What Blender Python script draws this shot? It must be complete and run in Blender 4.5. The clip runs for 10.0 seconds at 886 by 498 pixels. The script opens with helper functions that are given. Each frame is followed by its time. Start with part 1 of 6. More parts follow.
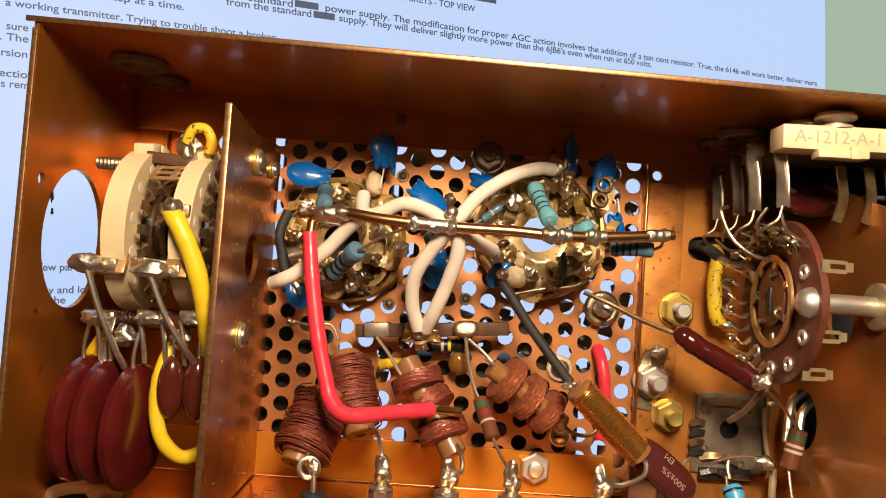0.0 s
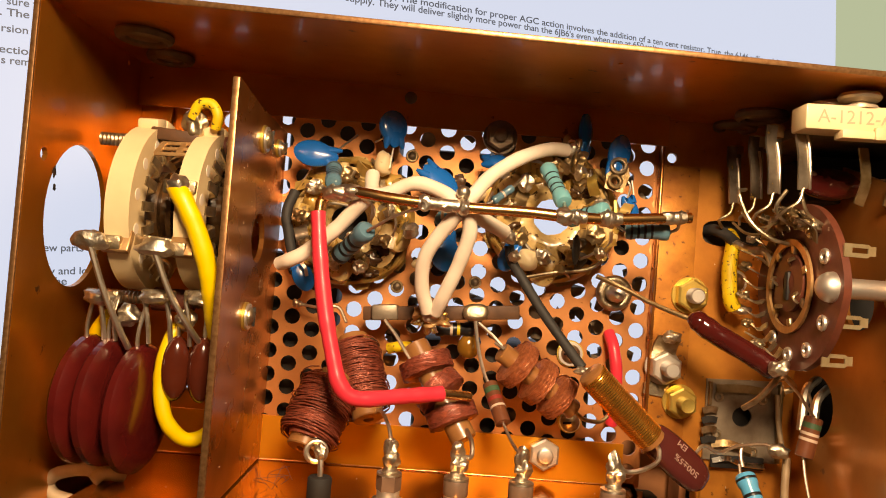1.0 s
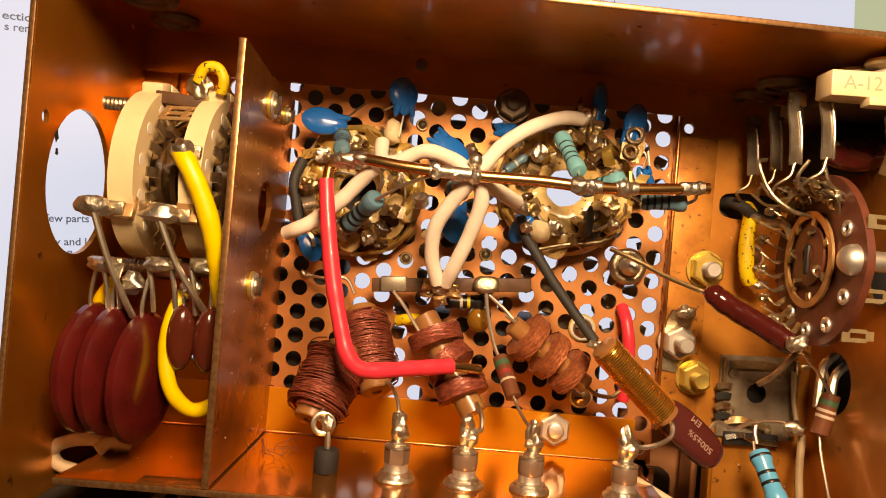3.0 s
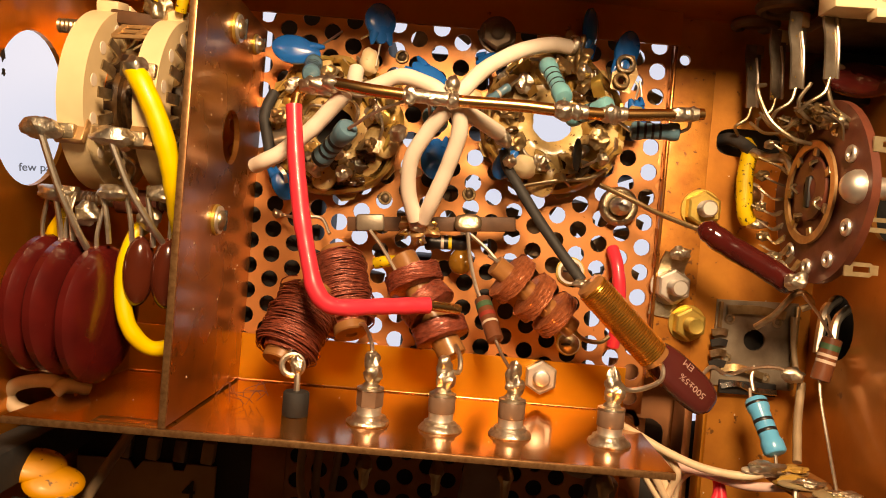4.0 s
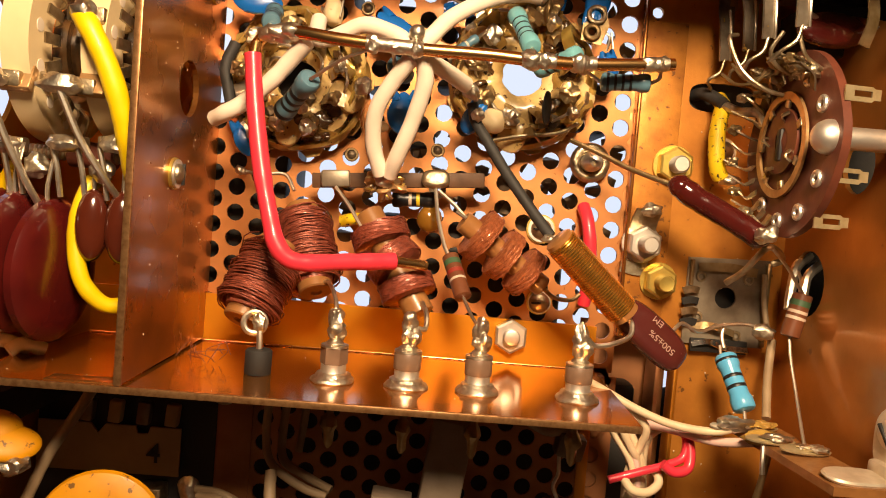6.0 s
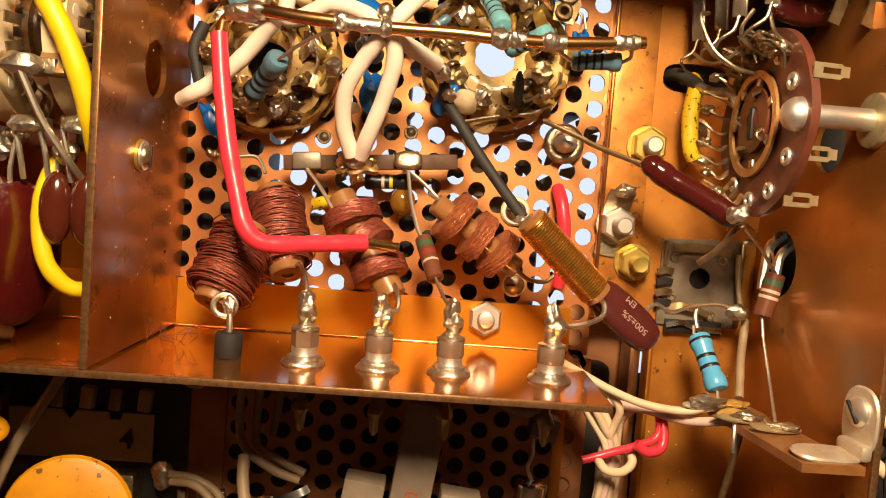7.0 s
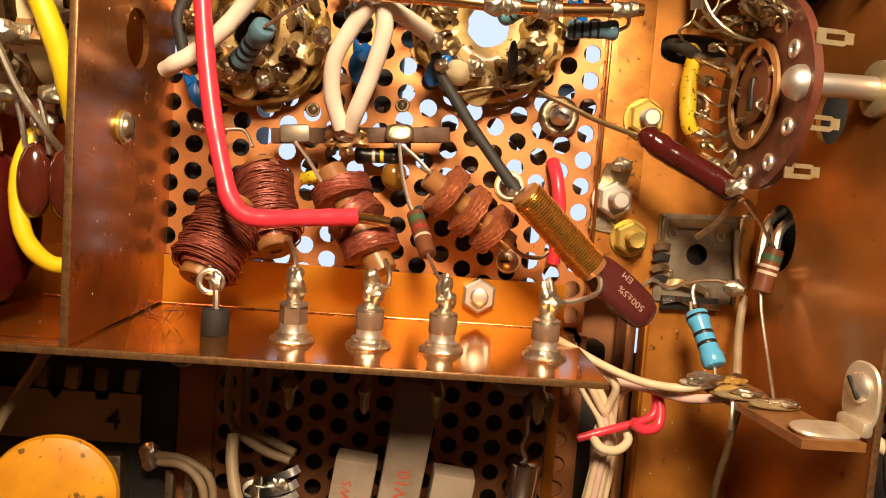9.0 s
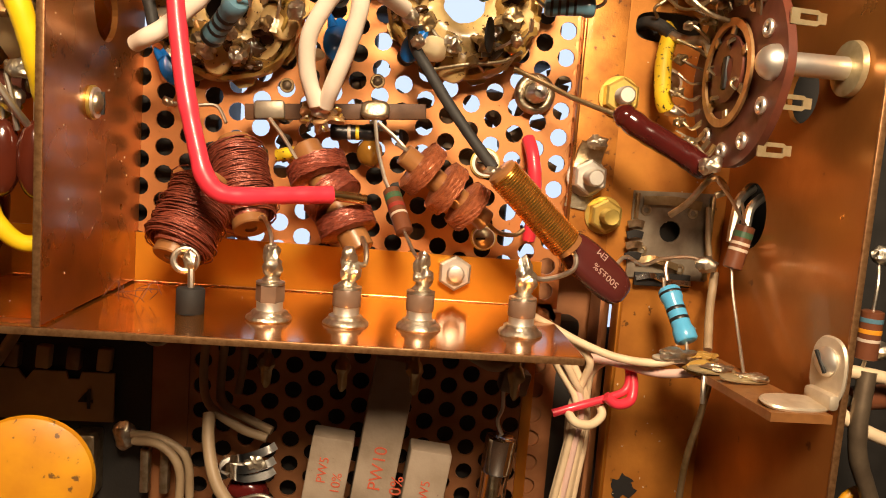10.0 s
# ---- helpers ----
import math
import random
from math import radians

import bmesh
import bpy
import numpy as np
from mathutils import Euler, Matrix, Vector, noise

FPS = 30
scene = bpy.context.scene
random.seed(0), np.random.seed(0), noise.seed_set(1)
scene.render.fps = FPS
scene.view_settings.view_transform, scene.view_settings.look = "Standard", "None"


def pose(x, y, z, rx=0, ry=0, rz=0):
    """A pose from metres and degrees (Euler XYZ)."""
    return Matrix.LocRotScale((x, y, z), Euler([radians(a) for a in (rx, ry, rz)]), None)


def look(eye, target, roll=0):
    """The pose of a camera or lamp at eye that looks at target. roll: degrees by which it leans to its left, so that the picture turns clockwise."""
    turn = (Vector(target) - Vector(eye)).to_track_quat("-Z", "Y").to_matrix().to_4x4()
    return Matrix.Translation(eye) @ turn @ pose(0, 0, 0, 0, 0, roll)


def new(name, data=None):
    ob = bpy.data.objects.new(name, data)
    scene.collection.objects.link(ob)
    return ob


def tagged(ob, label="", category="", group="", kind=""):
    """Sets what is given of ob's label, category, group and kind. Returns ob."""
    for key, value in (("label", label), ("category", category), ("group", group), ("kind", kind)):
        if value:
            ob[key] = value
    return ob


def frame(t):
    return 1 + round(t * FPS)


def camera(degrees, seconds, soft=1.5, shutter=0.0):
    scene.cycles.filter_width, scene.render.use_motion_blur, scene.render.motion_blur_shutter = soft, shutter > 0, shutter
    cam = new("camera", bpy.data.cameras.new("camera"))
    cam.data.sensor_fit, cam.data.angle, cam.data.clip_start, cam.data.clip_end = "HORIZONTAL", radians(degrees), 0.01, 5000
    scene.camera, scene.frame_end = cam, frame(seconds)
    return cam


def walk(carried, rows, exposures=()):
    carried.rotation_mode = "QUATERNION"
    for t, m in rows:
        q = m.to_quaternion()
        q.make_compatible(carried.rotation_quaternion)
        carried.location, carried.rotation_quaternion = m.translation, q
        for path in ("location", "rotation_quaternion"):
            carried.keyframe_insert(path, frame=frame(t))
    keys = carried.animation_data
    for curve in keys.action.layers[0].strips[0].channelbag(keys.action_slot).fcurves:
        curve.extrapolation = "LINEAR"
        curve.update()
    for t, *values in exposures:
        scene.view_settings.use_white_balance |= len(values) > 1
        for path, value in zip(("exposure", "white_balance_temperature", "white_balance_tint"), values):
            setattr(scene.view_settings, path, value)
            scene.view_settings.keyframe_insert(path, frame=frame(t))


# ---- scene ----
cam = camera(60.51, 10.0, soft=1.0)
# seconds, eye x y z in metres, yaw (left), pitch (up), roll (leaning left)
ROWS = [
    (0.0, -0.00671, -0.23049, 0.19012, -0.469, 2.632, 3.936),
    (0.5, -0.00930, -0.22977, 0.19020, -0.636, 2.329, 4.206),
    (1.0, -0.00947, -0.22593, 0.18815, -0.565, 1.781, 4.413),
    (1.5, -0.00839, -0.22459, 0.18702, -0.604, 1.356, 4.563),
    (2.0, -0.00972, -0.22458, 0.18770, -0.432, 1.030, 4.725),
    (2.2, -0.00980, -0.22420, 0.18750, -0.420, 0.980, 4.735),
    (3.3, -0.01014, -0.21738, 0.18289, 0.054, -0.315, 4.855),
    (3.5, -0.00837, -0.21125, 0.17814, 0.192, -0.726, 4.835),
    (4.0, -0.00185, -0.21043, 0.17485, 0.283, -1.230, 4.825),
    (4.5, -0.00320, -0.20889, 0.17442, 0.119, -1.760, 4.706),
    (5.0, -0.00192, -0.20564, 0.17149, -0.442, -2.352, 4.771),
    (5.5, 0.00266, -0.20578, 0.16989, -0.815, -2.780, 4.771),
    (5.7, 0.00247, -0.20732, 0.17113, -0.876, -2.820, 4.754),
    (6.8, 0.00553, -0.20351, 0.16722, -1.978, -3.661, 4.479),
    (7.0, 0.00674, -0.20580, 0.16869, -2.008, -3.690, 4.385),
    (7.5, 0.00654, -0.20589, 0.16869, -2.154, -3.857, 4.320),
    (8.0, 0.00621, -0.20335, 0.16761, -2.022, -4.354, 4.263),
    (8.5, 0.00641, -0.20166, 0.16692, -2.038, -4.689, 4.275),
    (9.0, 0.00769, -0.20165, 0.16634, -2.481, -4.877, 4.278),
    (9.5, 0.00681, -0.20270, 0.16698, -3.250, -5.121, 4.262),
    (10.0, 0.00613, -0.20165, 0.16682, -4.873, -6.579, 4.432),
]


def eye_pose(x, y, z, yaw, pitch, roll):
    return pose(x, y, z, 0, 0, yaw) @ pose(0, 0, 0, 90 + pitch, 0, 0) @ pose(0, 0, 0, 0, 0, roll)


# seconds, stops, kelvin, tint: the camera's own exposure and white balance drift
SETTINGS = [(0.0, -0.12, 5950, 10), (0.5, -0.03, 7300, 13), (2.0, 0.0, 7600, 16), (3.5, 0.02, 8000, 18), (4.5, 0.1, 7800, 17), (5.5, 0.2, 7300, 14), (7.5, 0.25, 6700, 12), (10.0, 0.26, 6450, 11)]
walk(cam, [(t, eye_pose(*row)) for t, *row in ROWS], SETTINGS)

# ---- world and light ----
world = bpy.data.worlds.new("room_light")
scene.world = world
world.use_nodes = True
world.node_tree.nodes["Background"].inputs[0].default_value = (1.0, 0.78, 0.56, 1)
world.node_tree.nodes["Background"].inputs[1].default_value = 0.15
scene.view_settings.exposure = 0.0

lamp_data = bpy.data.lights.new("work_lamp", "AREA")
lamp_data.shape, lamp_data.size, lamp_data.energy, lamp_data.color = "DISK", 0.078, 1.6, (1.0, 0.76, 0.50)
lamp = new("work_lamp", lamp_data)
lamp.matrix_world = look((0.024, -0.270, 0.318), (0.028, 0.0, 0.088))


# ---- materials ----
def material(name, colour, rough=0.5, metal=0.0, second=None, grain=300.0, amount=0.5, bump=0.15, bump_grain=1500.0, coat=0.0, spots=None, spot_at=0.68, clear=0.0):
    m = bpy.data.materials.new(name)
    m.use_nodes = True
    t = m.node_tree
    b = t.nodes["Principled BSDF"]
    b.inputs["Roughness"].default_value, b.inputs["Metallic"].default_value = rough, metal
    b.inputs["Coat Weight"].default_value, b.inputs["Coat Roughness"].default_value = coat, 0.08
    if clear:
        b.inputs["Transmission Weight"].default_value = clear
    co = t.nodes.new("ShaderNodeTexCoord")
    second = second or tuple(c * 0.72 for c in colour)
    n1 = t.nodes.new("ShaderNodeTexNoise")
    n1.inputs["Scale"].default_value, n1.inputs["Detail"].default_value = grain, 5
    t.links.new(co.outputs["Object"], n1.inputs["Vector"])
    ramp = t.nodes.new("ShaderNodeMapRange")
    ramp.inputs["From Min"].default_value, ramp.inputs["From Max"].default_value = 0.35, 0.7
    ramp.inputs["To Max"].default_value = amount
    t.links.new(n1.outputs["Fac"], ramp.inputs["Value"])
    mix = t.nodes.new("ShaderNodeMix")
    mix.data_type = "RGBA"
    mix.inputs["A"].default_value, mix.inputs["B"].default_value = (*colour, 1), (*second, 1)
    t.links.new(ramp.outputs[0], mix.inputs["Factor"])
    out = mix.outputs["Result"]
    n2 = t.nodes.new("ShaderNodeTexNoise")
    n2.inputs["Scale"].default_value, n2.inputs["Detail"].default_value = bump_grain, 3
    t.links.new(co.outputs["Object"], n2.inputs["Vector"])
    if spots:
        n3 = t.nodes.new("ShaderNodeTexNoise")
        n3.inputs["Scale"].default_value, n3.inputs["Detail"].default_value = grain * 4, 4
        t.links.new(co.outputs["Object"], n3.inputs["Vector"])
        r3 = t.nodes.new("ShaderNodeMapRange")
        r3.inputs["From Min"].default_value, r3.inputs["From Max"].default_value = spot_at, spot_at + 0.05
        t.links.new(n3.outputs["Fac"], r3.inputs["Value"])
        mix2 = t.nodes.new("ShaderNodeMix")
        mix2.data_type = "RGBA"
        mix2.inputs["B"].default_value = (*spots, 1)
        t.links.new(r3.outputs[0], mix2.inputs["Factor"])
        t.links.new(out, mix2.inputs["A"])
        out = mix2.outputs["Result"]
    t.links.new(out, b.inputs["Base Color"])
    rr = t.nodes.new("ShaderNodeMapRange")
    rr.inputs["To Min"].default_value, rr.inputs["To Max"].default_value = rough * 0.75, min(1, rough * 1.3)
    t.links.new(n1.outputs["Fac"], rr.inputs["Value"])
    t.links.new(rr.outputs[0], b.inputs["Roughness"])
    bp = t.nodes.new("ShaderNodeBump")
    bp.inputs["Strength"].default_value, bp.inputs["Distance"].default_value = bump, 0.0002
    t.links.new(n2.outputs["Fac"], bp.inputs["Height"])
    t.links.new(bp.outputs[0], b.inputs["Normal"])
    return m


COPPER = material("lacquered_copper_plate", (0.69, 0.265, 0.034), 0.32, 0.82, (0.50, 0.165, 0.017), 60, 0.8, 0.12, 1600, 0.25, (0.20, 0.075, 0.02), 0.70)
COPPER_SPOT = material("stained_copper_plate", (0.62, 0.255, 0.042), 0.46, 0.55, (0.40, 0.145, 0.022), 90, 0.9, 0.2, 1400, 0.1, (0.19, 0.08, 0.02), 0.67)
COPPER_GLOSS = material("polished_copper_shelf", (0.56, 0.215, 0.030), 0.15, 0.86, (0.40, 0.14, 0.016), 60, 0.8, 0.03, 1600, 0.3, (0.20, 0.075, 0.02), 0.71)
COPPER_BROWN = material("browned_lacquered_copper", (0.47, 0.185, 0.048), 0.27, 0.78, (0.27, 0.10, 0.025), 55, 0.95, 0.04, 1200, 0.14, (0.17, 0.065, 0.02), 0.68)
ZINC = material("dull_zinc_plate", (0.74, 0.64, 0.50), 0.40, 0.55, (0.52, 0.42, 0.29), 260, 0.8, 0.15)
COPPER_OLD = material("blotched_copper_strip", (0.60, 0.245, 0.04), 0.52, 0.48, (0.36, 0.125, 0.02), 150, 1.0, 0.3, 1600, 0.05, (0.20, 0.08, 0.025), 0.64)
COPPER_SIDE = material("scuffed_brownish_copper", (0.54, 0.225, 0.055), 0.30, 0.70, (0.34, 0.13, 0.03), 45, 0.95, 0.10, 1500, 0.2, (0.22, 0.09, 0.03), 0.71)
COPPER_PERF = material("perforated_copper", (0.70, 0.30, 0.11), 0.42, 0.68, (0.52, 0.20, 0.06), 90, 0.7, 0.05, 900, 0.1, (0.30, 0.11, 0.03), 0.70)
COPPER_BRIGHT = material("clean_orange_copper", (0.76, 0.31, 0.022), 0.40, 0.65, (0.66, 0.25, 0.016), 60, 0.6, 0.05, 900, 0.2)
YCREAM = material("flux_yellowed_ceramic", (0.76, 0.57, 0.27), 0.30, 0.0, (0.46, 0.27, 0.06), 170, 0.9, 0.4, 400, 0.5, (0.12, 0.05, 0.012), 0.62)
# darker copy of the sheet copper: shade below the shelf and in the recess
COPPER_SHADED = material("shaded_perforated_copper", (0.42, 0.18, 0.075), 0.52, 0.45, (0.25, 0.10, 0.035), 90, 0.8, 0.05)
# cream wire toned down, mainly for the shade under the shelf
CREAM_DARK = material("darkened_cream_wire", (0.36, 0.26, 0.155), 0.5, 0, (0.22, 0.145, 0.08), 150, 0.8, 0.1)
TANBOARD = material("orange_brown_phenolic", (0.27, 0.115, 0.035), 0.42, 0, (0.16, 0.062, 0.018), 300, 0.8, 0.25, 900, 0.2)
EDGE = material("raw_sheet_edge", (0.50, 0.27, 0.12), 0.34, 0.8, (0.26, 0.12, 0.05), 900, 0.9, 0.15, 3000)
BUS = material("bare_copper_wire", (0.95, 0.58, 0.24), 0.24, 1.0, (0.66, 0.32, 0.10), 200, 0.7, 0.03)
SOLDER = material("dull_solder", (0.84, 0.78, 0.66), 0.38, 1.0, (0.50, 0.41, 0.29), 700, 0.8, 0.9, 1100)
TIN = material("tinned_wire", (0.84, 0.78, 0.68), 0.40, 1.0, (0.52, 0.44, 0.33), 500, 0.6, 0.1)
TAGS = material("tarnished_silver_tag", (0.62, 0.53, 0.38), 0.36, 0.95, (0.28, 0.19, 0.09), 350, 0.9, 0.6)
NICKEL = material("nickel_plated_steel", (0.88, 0.84, 0.77), 0.42, 0.92, (0.68, 0.62, 0.52), 300, 0.5, 0.08)
BRASS = material("yellow_zinc_brass", (0.82, 0.62, 0.17), 0.38, 0.85, (0.56, 0.37, 0.08), 300, 0.7, 0.15)
GOLDISH = material("fluxed_socket_brass", (0.62, 0.42, 0.13), 0.36, 0.32, (0.26, 0.13, 0.025), 150, 0.95, 0.5, 500, 0.45, (0.08, 0.035, 0.01), 0.63)
FLUX = material("amber_flux", (0.55, 0.34, 0.08), 0.25, 0.2, (0.22, 0.11, 0.03), 200, 0.8, 0.4, 500, 0.6)
PLATE = material("grey_tarnished_plate", (0.37, 0.32, 0.245), 0.42, 0.55, (0.16, 0.12, 0.085), 130, 1.0, 0.15)
# near-black for the shaded gaps in the sockets and the dark switch rotor
GAP_BLACK = material("glossy_gap_black", (0.045, 0.022, 0.010), 0.22, 0, (0.12, 0.055, 0.015), 300, 0.7, 0.3, 600, 0.5)
RED = material("red_vinyl_sleeve", (0.80, 0.040, 0.072), 0.36, 0, (0.60, 0.03, 0.045), 200, 0.5, 0.05, 700, 0.25)
WHITE = material("ivory_teflon_sleeve", (0.86, 0.76, 0.64), 0.5, 0, (0.72, 0.60, 0.47), 150, 0.6, 0.08)
CREAM = material("cream_hookup_wire", (0.76, 0.60, 0.40), 0.5, 0, (0.54, 0.39, 0.23), 150, 0.7, 0.08)
PINKWIRE = material("pink_tracer_wire", (0.74, 0.50, 0.44), 0.5, 0, (0.60, 0.40, 0.33), 150, 0.6, 0.08)
YELLOW = material("yellow_sleeving", (0.86, 0.60, 0.01), 0.42, 0, (0.74, 0.47, 0.005), 150, 0.5, 0.08, 900, 0.1, (0.20, 0.12, 0.01), 0.74)
YSPOT = material("scorched_yellow_sleeving", (0.84, 0.58, 0.02), 0.5, 0, (0.60, 0.38, 0.01), 200, 0.6, 0.1, 900, 0, (0.04, 0.025, 0.01), 0.60)
BLACKW = material("black_cloth_wire", (0.020, 0.019, 0.018), 0.65, 0, (0.045, 0.042, 0.04), 400, 0.6, 0.4, 2500)
RUBBER = material("black_rubber", (0.013, 0.012, 0.012), 0.72, 0, (0.024, 0.022, 0.02), 400, 0.6, 0.2)
MAROON = material("dipped_maroon_epoxy", (0.10, 0.009, 0.0075), 0.24, 0, (0.055, 0.005, 0.005), 120, 0.8, 0.15, 500, 0.4, (0.28, 0.10, 0.075), 0.73)
DIPPED = material("glossy_dark_maroon_dip", (0.075, 0.009, 0.007), 0.16, 0, (0.045, 0.005, 0.005), 150, 0.7, 0.15, 250, 0.7)
BROWNCAP = material("glossy_brown_mica", (0.085, 0.016, 0.007), 0.16, 0, (0.05, 0.009, 0.005), 150, 0.6, 0.05, 400, 0.6)
MICA = material("dipped_mica_purple_brown", (0.085, 0.017, 0.015), 0.25, 0, (0.06, 0.011, 0.010), 150, 0.5, 0.08, 400, 0.45)
BLUECAP = material("blue_ceramic_dip", (0.005, 0.14, 0.52), 0.25, 0, (0.004, 0.10, 0.42), 150, 0.5, 0.04, 500, 0.5)
TEAL = material("teal_resistor_body", (0.15, 0.40, 0.45), 0.3, 0, (0.10, 0.31, 0.37), 200, 0.5, 0.04, 500, 0.4)
SLATE = material("slate_blue_resistor_body", (0.10, 0.21, 0.28), 0.3, 0, (0.07, 0.15, 0.21), 200, 0.5, 0.04, 500, 0.4)
SKY = material("sky_blue_resistor_body", (0.10, 0.45, 0.78), 0.3, 0, (0.08, 0.38, 0.68), 200, 0.5, 0.04, 500, 0.4)
BAND = material("black_band_paint", (0.014, 0.014, 0.016), 0.35)
BROWNR = material("brown_carbon_body", (0.17, 0.058, 0.026), 0.35, 0, (0.12, 0.038, 0.018), 300, 0.6, 0.1, 900, 0.3)
GREENB = material("green_band_paint", (0.05, 0.12, 0.06), 0.4)
REDB = material("red_band_paint", (0.30, 0.035, 0.025), 0.4)
PALEB = material("pale_band_paint", (0.62, 0.50, 0.40), 0.4)
ORANGEB = material("orange_band_paint", (0.75, 0.30, 0.02), 0.4)
YELB = material("yellow_band_paint", (0.80, 0.58, 0.03), 0.4)
CERAMIC = material("cream_steatite", (0.81, 0.645, 0.385), 0.46, 0, (0.68, 0.51, 0.28), 100, 0.6, 0.1, 700, 0.08, (0.40, 0.26, 0.11), 0.72)
PHENOL = material("brown_phenolic_board", (0.155, 0.042, 0.022), 0.48, 0, (0.085, 0.022, 0.012), 250, 0.7, 0.25, 900, 0.05)
PAXO = material("tan_phenolic_strip", (0.115, 0.05, 0.02), 0.58, 0, (0.06, 0.026, 0.01), 300, 0.7, 0.15)
LITZ = material("enamel_litz_winding", (0.38, 0.095, 0.055), 0.38, 0.35, (0.16, 0.038, 0.024), 900, 0.9, 0.8, 2500, 0.2)
LITZ2 = material("bright_copper_pie_winding", (0.52, 0.17, 0.07), 0.40, 0.45, (0.27, 0.075, 0.032), 900, 0.9, 0.8, 2500, 0.2)
FORM = material("amber_coil_former", (0.33, 0.15, 0.05), 0.33, 0, (0.22, 0.09, 0.03), 250, 0.6, 0.1, 500, 0.3)
ENAMEL = material("gold_enamel_wire", (0.92, 0.50, 0.10), 0.22, 0.92, (0.70, 0.33, 0.05), 400, 0.6, 0.03)
INSUL = material("brown_feedthrough_ceramic", (0.22, 0.14, 0.095), 0.34, 0.1, (0.14, 0.085, 0.055), 300, 0.6, 0.1, 500, 0.2)
CARD = material("yellowed_label_card", (0.36, 0.25, 0.115), 0.6, 0, (0.25, 0.165, 0.07), 130, 0.6, 0.05)
INK = material("black_ink", (0.012, 0.012, 0.012), 0.6)
REDINK = material("red_stamp_ink", (0.55, 0.10, 0.05), 0.6)
FADEDINK = material("pale_pink_stamp", (0.42, 0.26, 0.22), 0.5)
PALEINK = material("pale_stamp_ink", (0.50, 0.41, 0.27), 0.5)
# dusty cement, its base colour also lowered for the shade below the shelf
CEMENT = material("shaded_dusty_cement", (0.32, 0.25, 0.185), 0.7, 0, (0.21, 0.155, 0.105), 120, 0.9, 0.35, 900, 0.0, (0.12, 0.08, 0.05), 0.70)
YDISC = material("yellow_ceramic_dip", (0.70, 0.31, 0.006), 0.5, 0, (0.55, 0.21, 0.004), 120, 0.9, 0.2, 500, 0.04, (0.16, 0.07, 0.01), 0.64)
AMBER = material("amber_bead", (0.26, 0.115, 0.015), 0.12, 0, (0.16, 0.07, 0.01), 300, 0.5, 0.02, 500, 0.8)
DARKMETAL = material("dark_bronze_metal", (0.24, 0.18, 0.12), 0.45, 0.7, (0.09, 0.06, 0.04), 200, 0.6, 0.2)
# black for painted housings and for boards that stand in for deep shade
DARK = material("black_paint_and_shade_fill", (0.02, 0.018, 0.016), 0.6, 0, (0.035, 0.03, 0.027), 200, 0.5, 0.3)
DESK = material("dark_wood_desk", (0.06, 0.032, 0.018), 0.45, 0, (0.035, 0.018, 0.010), 20, 0.7, 0.1)
WALLP = material("warm_wall_paint", (0.50, 0.42, 0.33), 0.8, 0, (0.45, 0.37, 0.29), 3, 0.5, 0.1, 60)
STAINED = material("stained_spring_metal", (0.42, 0.31, 0.17), 0.36, 0.85, (0.20, 0.12, 0.04), 250, 0.9, 0.4)
TANMETAL = material("tan_stained_metal", (0.60, 0.37, 0.17), 0.36, 0.55, (0.36, 0.19, 0.07), 300, 0.8, 0.3)
TANTAB = material("dull_brass_tab", (0.66, 0.56, 0.34), 0.38, 0.7, (0.42, 0.31, 0.15), 300, 0.8, 0.2)
BLADE = material("dark_streaked_spring_metal", (0.42, 0.36, 0.28), 0.42, 0.75, (0.09, 0.06, 0.035), 140, 1.0, 0.35, 600, 0.1, (0.50, 0.30, 0.06), 0.66)
CHROME = material("bright_chrome_cap", (0.86, 0.84, 0.80), 0.12, 1.0, (0.6, 0.56, 0.5), 300, 0.4, 0.05)
GLASS = material("clear_glass_tube", (0.95, 0.93, 0.88), 0.03, 0, None, 100, 0.1, 0.0, 500, 0.0, None, 0.68, 1.0)


def screen_material(name, colour, strength):
    m = bpy.data.materials.new(name)
    m.use_nodes = True
    b = m.node_tree.nodes["Principled BSDF"]
    b.inputs["Base Color"].default_value = (0.02, 0.02, 0.02, 1)
    b.inputs["Emission Color"].default_value, b.inputs["Emission Strength"].default_value = (*colour, 1), strength
    return m


PAGE = screen_material("lit_screen_page", (0.64, 0.76, 1.0), 0.95)
PAGETEXT = screen_material("lit_screen_text", (0.10, 0.12, 0.16), 0.9)
MARGIN = screen_material("lit_screen_margin", (0.48, 0.58, 0.40), 0.9)


# ---- mesh tools: all places in millimetres ----
def V(*p):
    return Vector(p[0] if len(p) == 1 else p)


def thing(name, at, label, category, group="", kind=""):
    ob = new(name)
    ob.location = V(at) * 0.001
    ob.empty_display_size = 0.005
    return tagged(ob, label, category, group, kind)


def part(name, geo, mat, parent=None, label="", smooth=True, category="", group="", kind=""):
    verts, faces = geo
    me = bpy.data.meshes.new(name)
    me.from_pydata([(v[0] * 0.001, v[1] * 0.001, v[2] * 0.001) for v in verts], [], faces)
    bm = bmesh.new()
    bm.from_mesh(me)
    bmesh.ops.recalc_face_normals(bm, faces=bm.faces)
    bm.to_mesh(me)
    bm.free()
    me.materials.append(mat)
    if smooth:
        me.polygons.foreach_set("use_smooth", [True] * len(me.polygons))
        me.set_sharp_from_angle(angle=radians(40))
    ob = new(name, me)
    if parent is not None:
        ob.parent = parent
        top = parent
        while top.parent is not None:
            top = top.parent
        ob.matrix_parent_inverse = Matrix.Translation(-top.location) if top.data is None else Matrix()
        if parent is not top and top.data is None:
            ob.matrix_parent_inverse = Matrix()
    return tagged(ob, label, category, group, kind)


